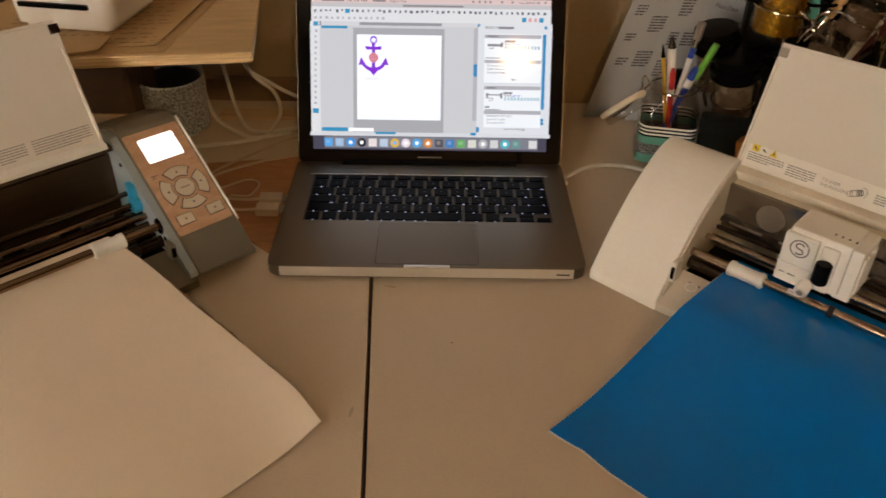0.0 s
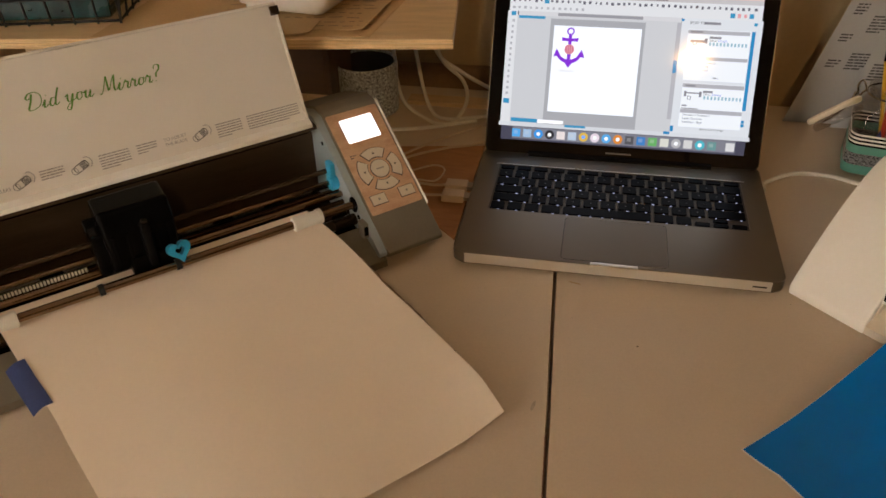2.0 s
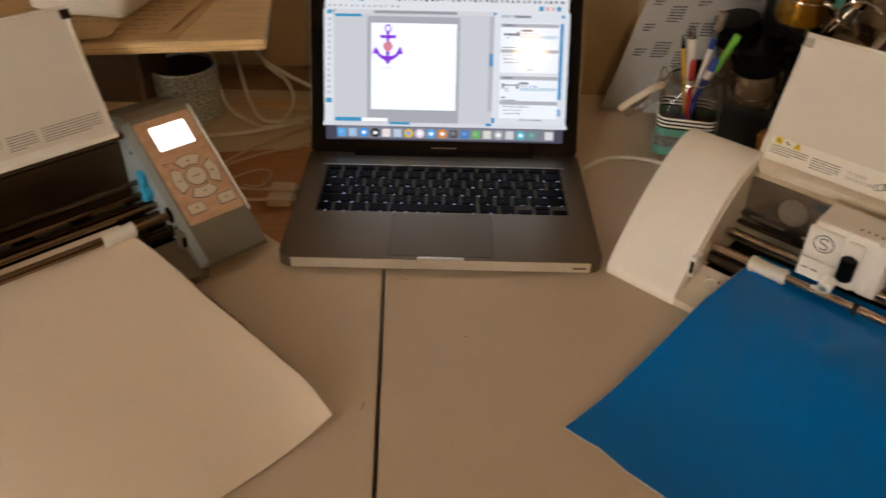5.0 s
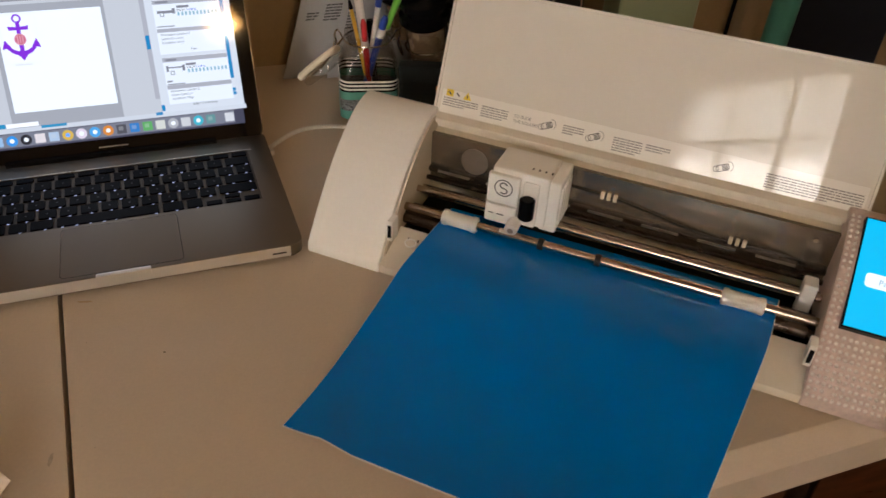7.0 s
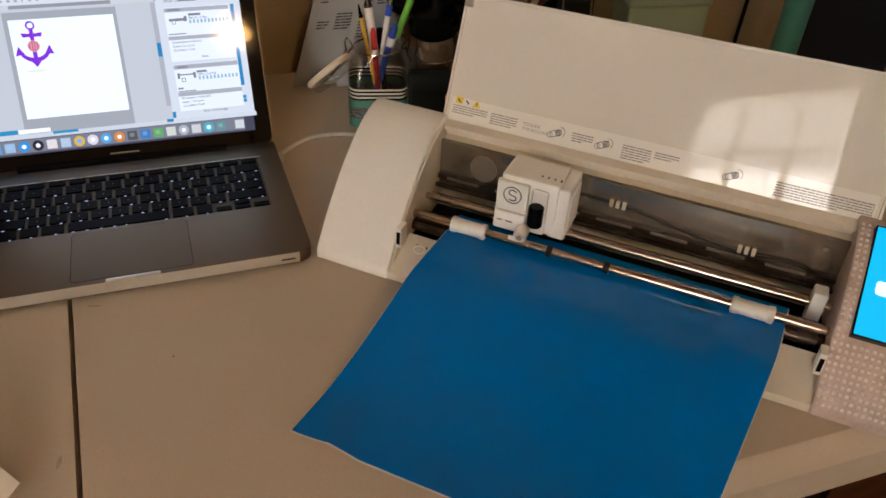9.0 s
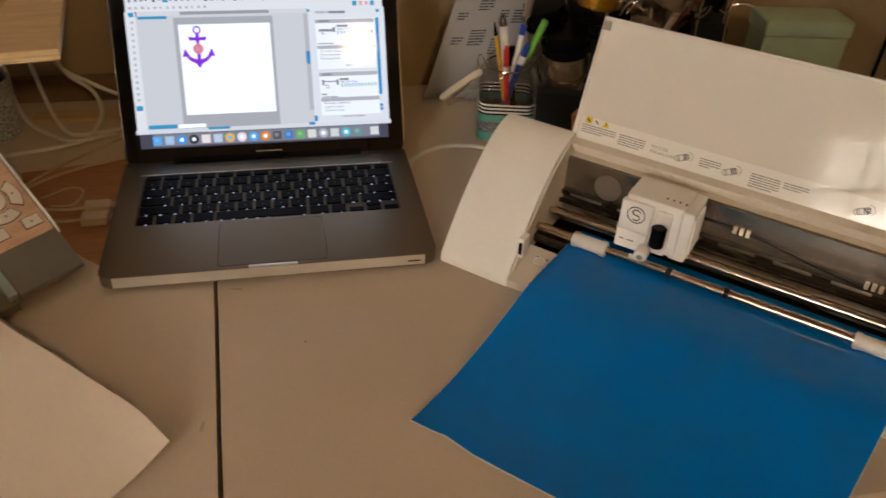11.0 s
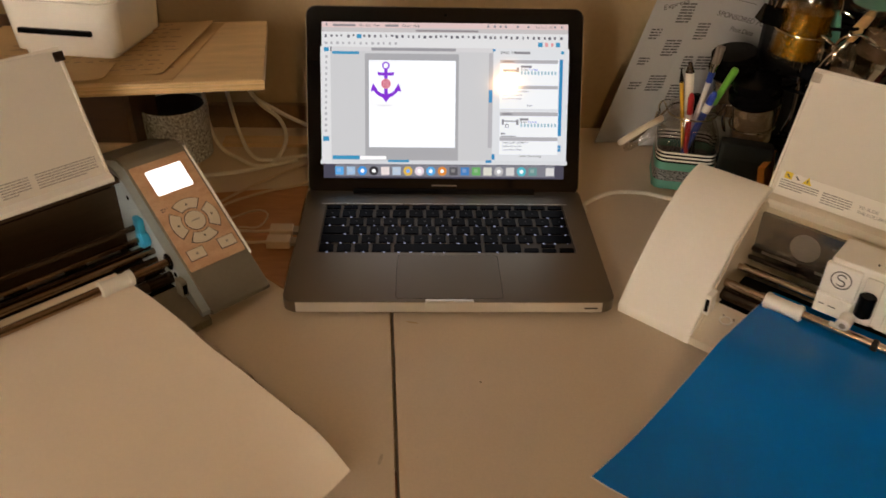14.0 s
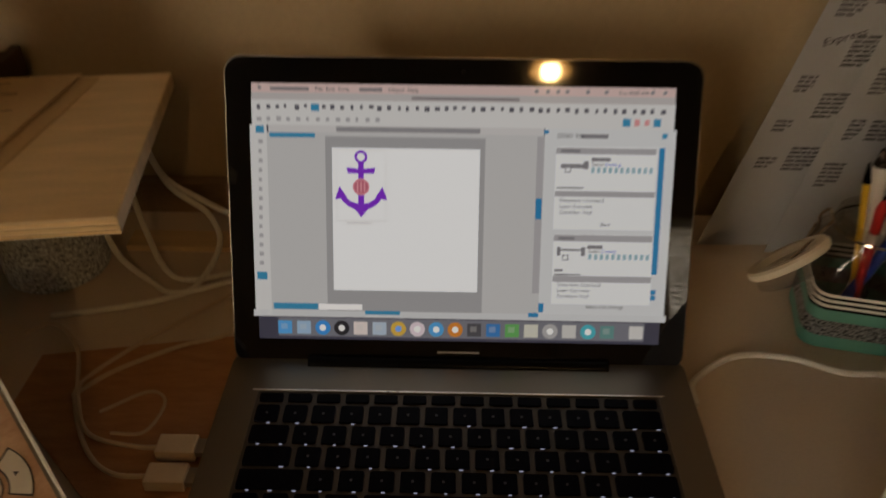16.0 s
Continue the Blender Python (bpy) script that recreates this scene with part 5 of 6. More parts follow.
# ---- shelf corner: boards, printer, tin, cables ----
SH = pose(-0.189, 0.160, 0.921, 0, 0, 8.0)          # front corner of the upper board; x runs along its front
shelf = thing("plywood_shelf", SH, "raw plywood shelf board on low supports over the table", "shelf")
part("board", bx(-0.62, 0.0, 0.0, 0.196, -0.0118, 0.0, 0.0008, 1), PLY, shelf, "pale plywood board")
part("board_edge", join(*[bx(-0.62, 0.0006, -0.0005, 0.0, -0.0110 + k * 0.0036, -0.0086 + k * 0.0036) for k in range(3)]), PLYEDGE, shelf, "layered plywood edge")
part("support", bx(-0.61, -0.595, 0.02, 0.19, T + 0.0002 - 0.921, -0.0118), PLY, shelf)
# board colour darkened to paint in the shade under the upper shelf
CUBBY = mat("shade_darkened_board", (0.10, 0.052, 0.025), 0.6, var=0.2, scale=14, stretch=(1, 6, 1))
low = thing("low_shelf", Matrix.Translation((0, 0, T)), "low wooden cubby, shade painted in, with a pale plywood lip", "shelf")
part("board", bx(-0.80, -0.377, 0.288, 0.446, 0.034, 0.046), CUBBY, low, "wooden board darkened for the shade inside")
part("front_lip", bx(-0.80, -0.377, 0.284, 0.2878, 0.033, 0.0475, 0.0008, 1), PLY, low, "pale plywood front lip")
# panel added to keep light out of the cubby
part("side", bx(-0.3845, -0.3775, 0.286, 0.446, 0.0462, 0.163), CUBBY, low, "added side panel, darkened, that keeps light out")
part("back", bx(-0.80, -0.3845, 0.446, 0.4515, 0.0, 0.155), CUBBY, low, "backing board darkened for the shade inside")
part("support", bx(-0.80, -0.785, 0.30, 0.446, 0.0, 0.034), PLY, low)
part("upright", bx(-0.4010, -0.3855, 0.330, 0.342, 0.0462, 0.160, 0.0008, 1), CREAM, low, "slotted cream metal upright")
for k in range(4):
    for q in (0, 1):
        part("upright_slot", bx(-0.3985 + q * 0.0065, -0.3955 + q * 0.0065, 0.3290, 0.3302, 0.140 - k * 0.026, 0.152 - k * 0.026), BLACKPL, low)
GRAINBOARD = mat("stained_board", (0.50, 0.25, 0.11), 0.5, var=0.2, scale=16, col2=(0.37, 0.165, 0.065), stretch=(2, 9, 1), bump=0.0002)
solid("wooden_board", plate([(-0.168, 0.045), (-0.168, 0.263), (-0.315, 0.237), (-0.315, 0.186)], T, T + 0.0020, 0.0004), GRAINBOARD,
      "thin reddish wooden board lying under the cables", "board")
solid("plywood_strip", bx(-0.298, -0.168, 0.374, 0.400, T, T + 0.006, 0.0006, 1), PLY, "thin strip of plywood lying behind the laptop", "board")
solid("backing_strip", bx(-0.388, -0.165, 0.438, 0.4505, T, T + 0.034, 0.0006, 1), DARKWOOD, "brown wooden strip standing against the wall", "board")
solid("side_board", bx(-0.462, -0.447, 0.350, 0.452, 0.930, 1.45, 0.001, 1), DARKWOOD, "upright brown board at the shelf's back", "board")


def loose_sheet(name, pts, z, material, label, curl=0.0):
    a, b, c, d = [Vector((*p, 0)) for p in pts]
    ob = solid(name, sheet(10, 10, lambda u, v: (a * (1 - u) + b * u) * (1 - v) + (d * (1 - u) + c * u) * v + Vector((0, 0, z + curl * (max(0, abs(u - 0.5) - 0.35)) ** 2)), 0.0004),
               material, label, "paper", m=SH)
    return ob


loose_sheet("kraft_sheet", ((-0.40, 0.004), (-0.090, 0.006), (-0.050, 0.190), (-0.37, 0.192)), 0.0008, TANPAPER, "brown written note sheet on the shelf")
loose_sheet("kraft_sheet", ((-0.33, 0.04), (-0.100, 0.020), (-0.062, 0.192), (-0.30, 0.194)), 0.0022, TANPAPER, "brown note sheet lying over another", 0.06)
loose_sheet("kraft_sheet", ((-0.30, 0.006), (-0.155, 0.006), (-0.15, 0.05), (-0.30, 0.055)), 0.0034, TANPAPER, "crumpled brown note sheet at the shelf edge", 0.1)
wr = []
rnd = random.Random(11)
for j in range(11):
    x = -0.27
    while x < -0.105:
        w = rnd.uniform(0.004, 0.016)
        wr.append(moved(bx(0, w, 0, 0.0016, 0.0029, 0.0031), pose(x, 0.032 + j * 0.0145 + rnd.uniform(-0.002, 0.002), 0, 0, 0, 4 + rnd.uniform(-12, 12))))
        x += w + 0.005
solid("handwriting", join(*wr), mat("faded_ink", (0.24, 0.17, 0.10), 0.7, var=0), "faded handwritten lines on a brown sheet", "writing", m=SH)

PR = SH @ pose(-0.1465, 0.052, 0.0008 + 0.003, 0, 0, -17)
prn = thing("mini_printer", PR, "small glossy white label printer on the shelf", "printer")
pb = plate(rrect(-0.124, 0.0, 0.0, 0.118, 0.016, 6), 0.0, 0.066, 0.0)
for v in pb.verts:
    if v.co.z < 0.01:
        v.co.x = -0.062 + (v.co.x + 0.062) * 0.94
        v.co.y = 0.059 + (v.co.y - 0.059) * 0.94
bmesh.ops.bevel(pb, geom=[e for e in pb.edges if abs(e.verts[0].co.z - e.verts[1].co.z) < 1e-6], offset=0.007, segments=4, affect="EDGES")
part("case", pb, mat("gloss_white_case", (0.86, 0.84, 0.78), 0.2, var=0.02, coat=0.6), prn)
part("slot", bx(-0.106, -0.026, -0.0022, 0.004, 0.026, 0.0315, 0.001), BLACKPL, prn, "dark paper slot")
part("top_button", bx(-0.044, -0.020, 0.012, 0.034, 0.0655, 0.0666, 0.0004), WHITEPL, prn)
mk = [((-0.092 + 0.012 * k, 0.030, 0.0663), (-0.089 + 0.012 * k, 0.042, 0.0663), (-0.085 + 0.012 * k, 0.031, 0.0663), (-0.081 + 0.012 * k, 0.041, 0.0663)) for k in range(3)]
part("pen_mark", join(*[tube(q, 0.0007, 6, 4) for q in mk]), GREYINK, prn, "grey handwritten mark")

# black wire basket farther along the shelf
bk = thing("wire_basket", SH @ pose(-0.470, 0.040, 0.001, 0, 0, 6), "black wire basket of dark teal packets on the shelf", "basket")
for k in range(9):
    for yy in (0.0, 0.15):
        part("wire", rod((-0.12 + k * 0.026, yy, 0.0), (-0.125 + k * 0.0272, yy + (-0.01 if yy == 0 else 0.01), 0.075), 0.0014, 6), RUBBER, bk)
for k in range(7):
    part("wire", rod((0.088, k * 0.025, 0.0), (0.1, -0.01 + k * 0.0283, 0.075), 0.0014, 6), RUBBER, bk)
for z, g in ((0.003, 0.0), (0.03, 0.004), (0.055, 0.008), (0.075, 0.011)):
    part("rim", tube([(-0.12 - g, -g, z), (0.088 + g, -g, z), (0.088 + g, 0.15 + g, z), (-0.12 - g, 0.15 + g, z), (-0.12 - g, -g, z)], 0.0018, 6, 0), RUBBER, bk)
for k in range(4):
    solid("packet", bx(-0.11, 0.075, 0.01 + 0.033 * k, 0.035 + 0.033 * k, 0.003, 0.06, 0.003), mat("dark_teal_film", (0.008, 0.045, 0.05), 0.25, var=0.4, scale=30, coat=0.5),
          "glossy dark teal packet in the wire basket", "packet", "packets in the basket", m=SH @ pose(-0.470, 0.040, 0.001, 0, 0, 6))

tin = thing("glitter_tin", pose(-0.348, 0.350, T), "open round tin wrapped in grey glitter tape", "tin")
part("wall", lathe([(0.038, 0.0), (0.0425, 0.003), (0.0432, 0.030), (0.0434, 0.034), (0.0430, 0.038), (0.0436, 0.072), (0.0428, 0.0745), (0.0405, 0.0735), (0.0400, 0.004), (0, 0.004)], 40), GLITTERTAPE, tin)
part("inside", lathe([(0.0398, 0.071), (0.0396, 0.005), (0, 0.005)], 40), mat("tin_inside", (0.045, 0.047, 0.055), 0.5, var=0.2, scale=40), tin, "dark inside of the tin")


def cable(pts, r, material, label):
    return solid("cable", tube(pts, r, 8, 10), material, label, "cable")


cable([(-0.335, 0.372, 0.905), (-0.312, 0.37, 0.817), (-0.309, 0.365, 0.782), (-0.294, 0.350, 0.753), (-0.262, 0.328, 0.7435), (-0.234, 0.312, 0.7435), (-0.19, 0.33, 0.7435)], 0.0026, CORD, "white power cord hanging from the shelf to the table")
cable([(-0.295, 0.372, 0.905), (-0.280, 0.37, 0.816), (-0.269, 0.36, 0.769), (-0.252, 0.342, 0.7445), (-0.225, 0.33, 0.7435), (-0.17, 0.35, 0.7435)], 0.0026, CORD, "white power cord hanging beside another")
cable([(-0.268, 0.372, 0.905), (-0.248, 0.37, 0.819), (-0.216, 0.37, 0.784), (-0.209, 0.362, 0.756), (-0.221, 0.322, 0.7435), (-0.247, 0.302, 0.7435), (-0.287, 0.289, 0.7435), (-0.326, 0.280, 0.7435)], 0.0026, CORD, "white power cord looping over the table")
cable([(-0.272, 0.38, 0.905), (-0.255, 0.38, 0.822), (-0.222, 0.375, 0.796), (-0.183, 0.37, 0.777), (-0.13, 0.365, 0.755), (-0.06, 0.36, 0.7435)], 0.0026, CORD, "white cord running behind the laptop")
cable([(-0.14, 0.30, 0.743), (-0.181, 0.262, 0.743), (-0.213, 0.248, 0.743), (-0.254, 0.220, 0.743), (-0.275, 0.195, 0.743)], 0.0018, CORDTAN, "thin tan cord lying on the table")
cable([(-0.15, 0.345, 0.743), (-0.20, 0.30, 0.743), (-0.245, 0.25, 0.743), (-0.273, 0.209, 0.743), (-0.269, 0.185, 0.743), (-0.245, 0.145, 0.7435), (-0.220, 0.125, 0.7465), (-0.190, 0.121, 0.750)], 0.0017, CORDTAN, "thin tan cord curving to a plug")
cable([(-0.338, 0.26, 0.743), (-0.317, 0.266, 0.748), (-0.285, 0.235, 0.752), (-0.268, 0.190, 0.748), (-0.250, 0.160, 0.744), (-0.215, 0.148, 0.746), (-0.190, 0.1445, 0.750)], 0.0017, CORDTAN, "thin tan cord leading to a plug")
cable([(-0.235, 0.16, 0.7445), (-0.213, 0.163, 0.743), (-0.207, 0.19, 0.743), (-0.222, 0.20, 0.743), (-0.25, 0.18, 0.743)], 0.0012, CORDTAN, "fine tan cord loop on the table")
for yy in (0.1445, 0.121):
    us = thing("cable_plug", pose(-0.1645, yy, T + 0.0098), "beige cable plug pushed into the laptop's edge", "plug", "plugs at the laptop")
    part("housing", bx(-0.032, -0.006, -0.0080, 0.0080, -0.0050, 0.0045, 0.0015), CORDTAN, us)
    part("contact", bx(-0.006, 0.0015, -0.006, 0.006, -0.0022, 0.0022), STEEL, us)
cable([(0.163, 0.196, 0.750), (0.175, 0.222, 0.7435), (0.210, 0.247, 0.7435), (0.250, 0.247, 0.7435), (0.285, 0.232, 0.7435), (0.33, 0.225, 0.7435), (0.40, 0.17, 0.7435), (0.44, 0.20, 0.7435)], 0.0026, CORD, "white charging cord plugged into the laptop")
solid("charger_tip", bx(0.1605, 0.1685, 0.190, 0.205, T + 0.0065, T + 0.0125, 0.001), CORD, "small white charging plug at the laptop", "plug")

# ---- glass jar with brushes ----
JAR = pose(0.307, 0.292, T, 0, 0, -12) @ Matrix.Scale(1.0, 4)
jar = thing("clip_jar", JAR, "square glass clip-top jar wrapped in washi tape", "jar")


def sq_shell(levels, n=5):
    bm = bmesh.new()
    rows = [[bm.verts.new((x, y2, z)) for x, y2 in rrect(-h, h, -h, h, r, n)] for h, r, z in levels]
    k = len(rows[0])
    for a, b in zip(rows, rows[1:]):
        for i in range(k):
            bm.faces.new((a[i], a[(i + 1) % k], b[(i + 1) % k], b[i]))
    bm.faces.new(rows[0])
    bm.faces.new(rows[-1])
    bmesh.ops.recalc_face_normals(bm, faces=bm.faces)
    return bm


glass = part("glass", sq_shell([(0.032, 0.010, 0.0), (0.0355, 0.012, 0.004), (0.0355, 0.012, 0.070), (0.032, 0.014, 0.082), (0.027, 0.0265, 0.090), (0.027, 0.0265, 0.097), (0.0285, 0.028, 0.099),
                                (0.0285, 0.028, 0.103), (0.0255, 0.025, 0.103), (0.0250, 0.0245, 0.090), (0.033, 0.011, 0.070), (0.033, 0.011, 0.006)]), GLASS, jar, "clear glass")
for z0, z1, mm in ((0.002, 0.0135, MINT), (0.0135, 0.0285, SILVERGLIT), (0.0285, 0.0385, MINT)):
    part("washi_band", frame_plate(rrect(-0.0361, 0.0361, -0.0361, 0.0361, 0.0125), rrect(-0.0356, 0.0356, -0.0356, 0.0356, 0.012), z0, z1), mm, jar, "decorative tape band")
for k in range(6):
    part("washi_band", frame_plate(rrect(-0.0361, 0.0361, -0.0361, 0.0361, 0.0125), rrect(-0.0356, 0.0356, -0.0356, 0.0356, 0.012), 0.0385 + k * 0.0024, 0.0385 + (k + 1) * 0.0024),
         BLACKPL if k % 2 == 0 else WHITEPL, jar)
part("neck_wire", tube([(0.0295 * math.cos(a * math.pi / 10), 0.0295 * math.sin(a * math.pi / 10), 0.0935) for a in range(21)], 0.0011, 6, 0), WIRE, jar)
for s in (-1, 1):
    part("bail_wire", tube([(s * 0.0295, -0.002, 0.0935), (s * 0.036, -0.004, 0.106), (s * 0.040, 0.0, 0.098), (s * 0.038, 0.003, 0.085), (s * 0.044, 0.002, 0.070), (s * 0.040, 0.004, 0.088)], 0.0011, 6, 4), WIRE, jar, "bright wire clip")
LDM = JAR.inverted() @ Matrix.Translation((0.247, 0.274, T + 0.068)) @ Vector((-0.50, 0.50, 0.70)).to_track_quat('Z', 'Y').to_matrix().to_4x4()
gl_lid = part("jar_lid", lathe([(0, 0.004), (0.024, 0.0045), (0.0285, 0.001), (0.0285, -0.004), (0.025, -0.006), (0, -0.006)], 32), GLASS, jar, "hanging glass lid", LDM)
part("gasket", lathe([(0.0230, 0.0048), (0.0300, 0.0048), (0.0315, 0.0072), (0.0315, 0.0098), (0.0300, 0.0118), (0.0230, 0.0118)], 32), GASKET, gl_lid, "cream rubber ring")
part("lid_wire", tube([(-0.030, 0.0, 0.094), (-0.041, -0.007, 0.082), (-0.055, -0.016, 0.066), (-0.070, -0.026, 0.056)], 0.0012, 6, 4), WIRE, jar, "bright wire holding the lid")


def stick(name, foot, tip, r, material, label, category, extras=()):
    foot, tip = Vector(foot), Vector(tip)
    d = (tip - foot)
    th = thing(name, JAR @ Matrix.Scale(0.9, 4), label, category)
    part("handle", rod(foot, tip, r * 0.9, 12, r), material, th)
    for nm, f0, f1, r0, r1, mm in extras:
        part(nm, rod(foot + d * f0, foot + d * f1, r0, 12, r1), mm, th)


stick("paintbrush", (0.005, 0.0, 0.012), (-0.022, -0.008, 0.148), 0.0028, YELLOWM, "yellow paintbrush standing in the glass jar", "brush", (("bristle", 1.0, 1.13, 0.0032, 0.0008, BLACKPL),))
stick("spatula", (0.008, 0.008, 0.012), (-0.012, 0.004, 0.158), 0.0060, WHITEPL, "white plastic tool standing in the jar", "tool", (("tip", 1.0, 1.1, 0.006, 0.002, DARKSTEEL),))
stick("hook_tool", (0.004, -0.006, 0.012), (-0.006, -0.012, 0.128), 0.0042, REDM, "red and white weeding tool in the jar", "tool", (("ring", 0.72, 0.80, 0.0047, 0.0047, WHITEPL), ("end", 1.0, 1.06, 0.0042, 0.002, REDM)))
stick("paintbrush", (-0.004, 0.004, 0.012), (0.016, 0.004, 0.158), 0.0038, WHITEPL, "white and blue flat paintbrush in the jar", "brush", (("collar", 0.92, 1.02, 0.0044, 0.0044, BLUEM), ("ferrule", 1.02, 1.10, 0.0042, 0.0054, WIRE), ("bristle", 1.10, 1.26, 0.0055, 0.0060, BRISTLE)))
stick("weeding_pen", (-0.010, -0.006, 0.012), (0.022, -0.008, 0.132), 0.0050, BLUEM, "blue and white craft pen in the jar", "pen", (("band", 0.80, 0.90, 0.0054, 0.0054, WHITEPL), ("end", 1.0, 1.05, 0.005, 0.003, BLUEM)))
stick("green_pick", (-0.012, 0.004, 0.012), (0.026, 0.0, 0.118), 0.0016, STEEL, "green handled pick standing in the jar", "tool", (("grip", 1.0, 1.46, 0.0042, 0.0050, GREENM), ("cap", 1.46, 1.49, 0.005, 0.0042, GREENM)))
stick("dark_marker", (0.012, 0.004, 0.012), (0.004, 0.010, 0.126), 0.0050, BLACKPL, "black marker standing in the jar", "marker")

# ---- papers leaning on the wall ----


FORMINK = mat("faded_print", (0.085, 0.08, 0.078), 0.7, var=0)


def leaning_paper(bl, along, up, w, h, label, content, heads, seed):
    """A form that stands askew: its edges run along two given ways."""
    o, a, b = Vector(bl), Vector(along).normalized(), Vector(up).normalized()
    n = a.cross(b).normalized()
    m = Matrix(((a.x, b.x, n.x, 0), (a.y, b.y, n.y, 0), (a.z, b.z, n.z, 0), (0, 0, 0, 1)))
    th = thing("printed_form", Matrix.Translation(o), label, "paper", "printed forms leaning on the wall")
    bend = lambda u, v: 0.008 * math.sin(u * 2.6) * v
    part("leaf", moved(sheet(10, 12, lambda u, v: Vector((u * w, v * h, bend(u, v))), 0.0003), m), PAPER, th)

    def flat(bm):
        for v in bm.verts:
            v.co.z += bend(v.co.x / w, v.co.y / h) + 0.0008
        return moved(bm, m)

    for x, y2, ww, nl, s in content:
        part("print", flat(bars(x, y2, ww, nl, 0.0021, 0.0040, s + seed)), FORMINK, th)
    for text, x, y2, size, turn in heads:
        part("heading", flat(moved(words(text, size, 0.0003), pose(x, y2, 0, 0, 0, turn))), INK, th)
    return th, flat


leaning_paper((0.217, 0.396, 0.7415), (1.0, 0.02, 0.0), (0.335, 0.16, 1.0), 0.200, 0.30, "printed order form leaning against the wall",
              ((0.036, 0.285, 0.026, 6, 12), (0.066, 0.255, 0.030, 8, 13), (0.066, 0.205, 0.034, 9, 14), (0.066, 0.150, 0.030, 9, 15), (0.012, 0.285, 0.018, 5, 16), (0.036, 0.200, 0.022, 7, 17), (0.036, 0.150, 0.022, 6, 2), (0.036, 0.100, 0.024, 6, 3), (0.036, 0.245, 0.024, 5, 7), (0.010, 0.165, 0.014, 4, 4), (0.010, 0.125, 0.014, 3, 5), (0.012, 0.09, 0.016, 3, 6), (0.010, 0.23, 0.02, 4, 8)),
              (("Express", 0.014, 0.190, 0.010, 20),), 0)
pg, on_pg = leaning_paper((0.275, 0.386, 0.7415), (1.0, 0.0, -0.0), (0.30, 0.16, 1.0), 0.190, 0.30, "printed form with handwriting leaning on the wall",
                          ((0.012, 0.285, 0.030, 6, 11), (0.012, 0.175, 0.016, 6, 12), (0.050, 0.285, 0.090, 4, 13), (0.100, 0.245, 0.050, 5, 14), (0.030, 0.130, 0.040, 5, 15), (0.012, 0.130, 0.012, 5, 1), (0.010, 0.09, 0.018, 6, 2), (0.09, 0.145, 0.06, 1, 3), (0.09, 0.10, 0.06, 2, 4), (0.07, 0.06, 0.10, 4, 5), (0.05, 0.245, 0.026, 5, 6)),
                          (("SPONSORED POST", 0.030, 0.186, 0.0095, -12), ("Post Date", 0.055, 0.166, 0.0085, -12)), 20)
part("rule_line", on_pg(join(moved(bx(0, 0.055, 0, 0.0007, 0, 0.0004), pose(0.118, 0.163, 0, 0, 0, -12)), moved(bx(0, 0.065, 0, 0.0007, 0, 0.0004), pose(0.108, 0.150, 0, 0, 0, -12)),
                             moved(bx(0, 0.11, 0, 0.0007, 0, 0.0004), pose(0.040, 0.208, 0, 0, 0, -12)))), INK, pg)
part("handwriting", on_pg(moved(tube([(0.005 * k, 0.0016 * ((k * 7) % 3 - 1), 0.0006) for k in range(22)], 0.0005, 5, 3), pose(0.042, 0.214, 0, 0, 0, -12))), GREYINK, pg, "pencil handwriting")

# ---- rack of glitter jars ----
BLACKCLOTH = mat("black_cloth", (0.006, 0.006, 0.006), 0.85, var=0.3, scale=60)
RK = pose(0.455, 0.315, T)
rack = thing("wire_rack", RK, "black turning rack with wire rings for jars", "rack")
part("base_disc", lathe([(0, 0), (0.085, 0), (0.088, 0.004), (0.083, 0.008), (0.012, 0.011), (0, 0.011)], 36), BLACKPL, rack)
part("post", rod((0, 0, 0.008), (0, 0, 0.36), 0.006, 14), BLACKPL, rack)
for z in (0.05, 0.125, 0.205, 0.285):
    part("tier_ring", tube([(0.045 * math.cos(a * math.pi / 12), 0.045 * math.sin(a * math.pi / 12), z) for a in range(25)], 0.0022, 8, 0), BLACKPL, rack)
    for k in range(6):
        a = k * math.pi / 3 + (0.5 if z in (0.125, 0.285) else 0)
        part("spoke", rod((0, 0, z), (0.05 * math.cos(a), 0.05 * math.sin(a), z), 0.0018, 8), BLACKPL, rack)


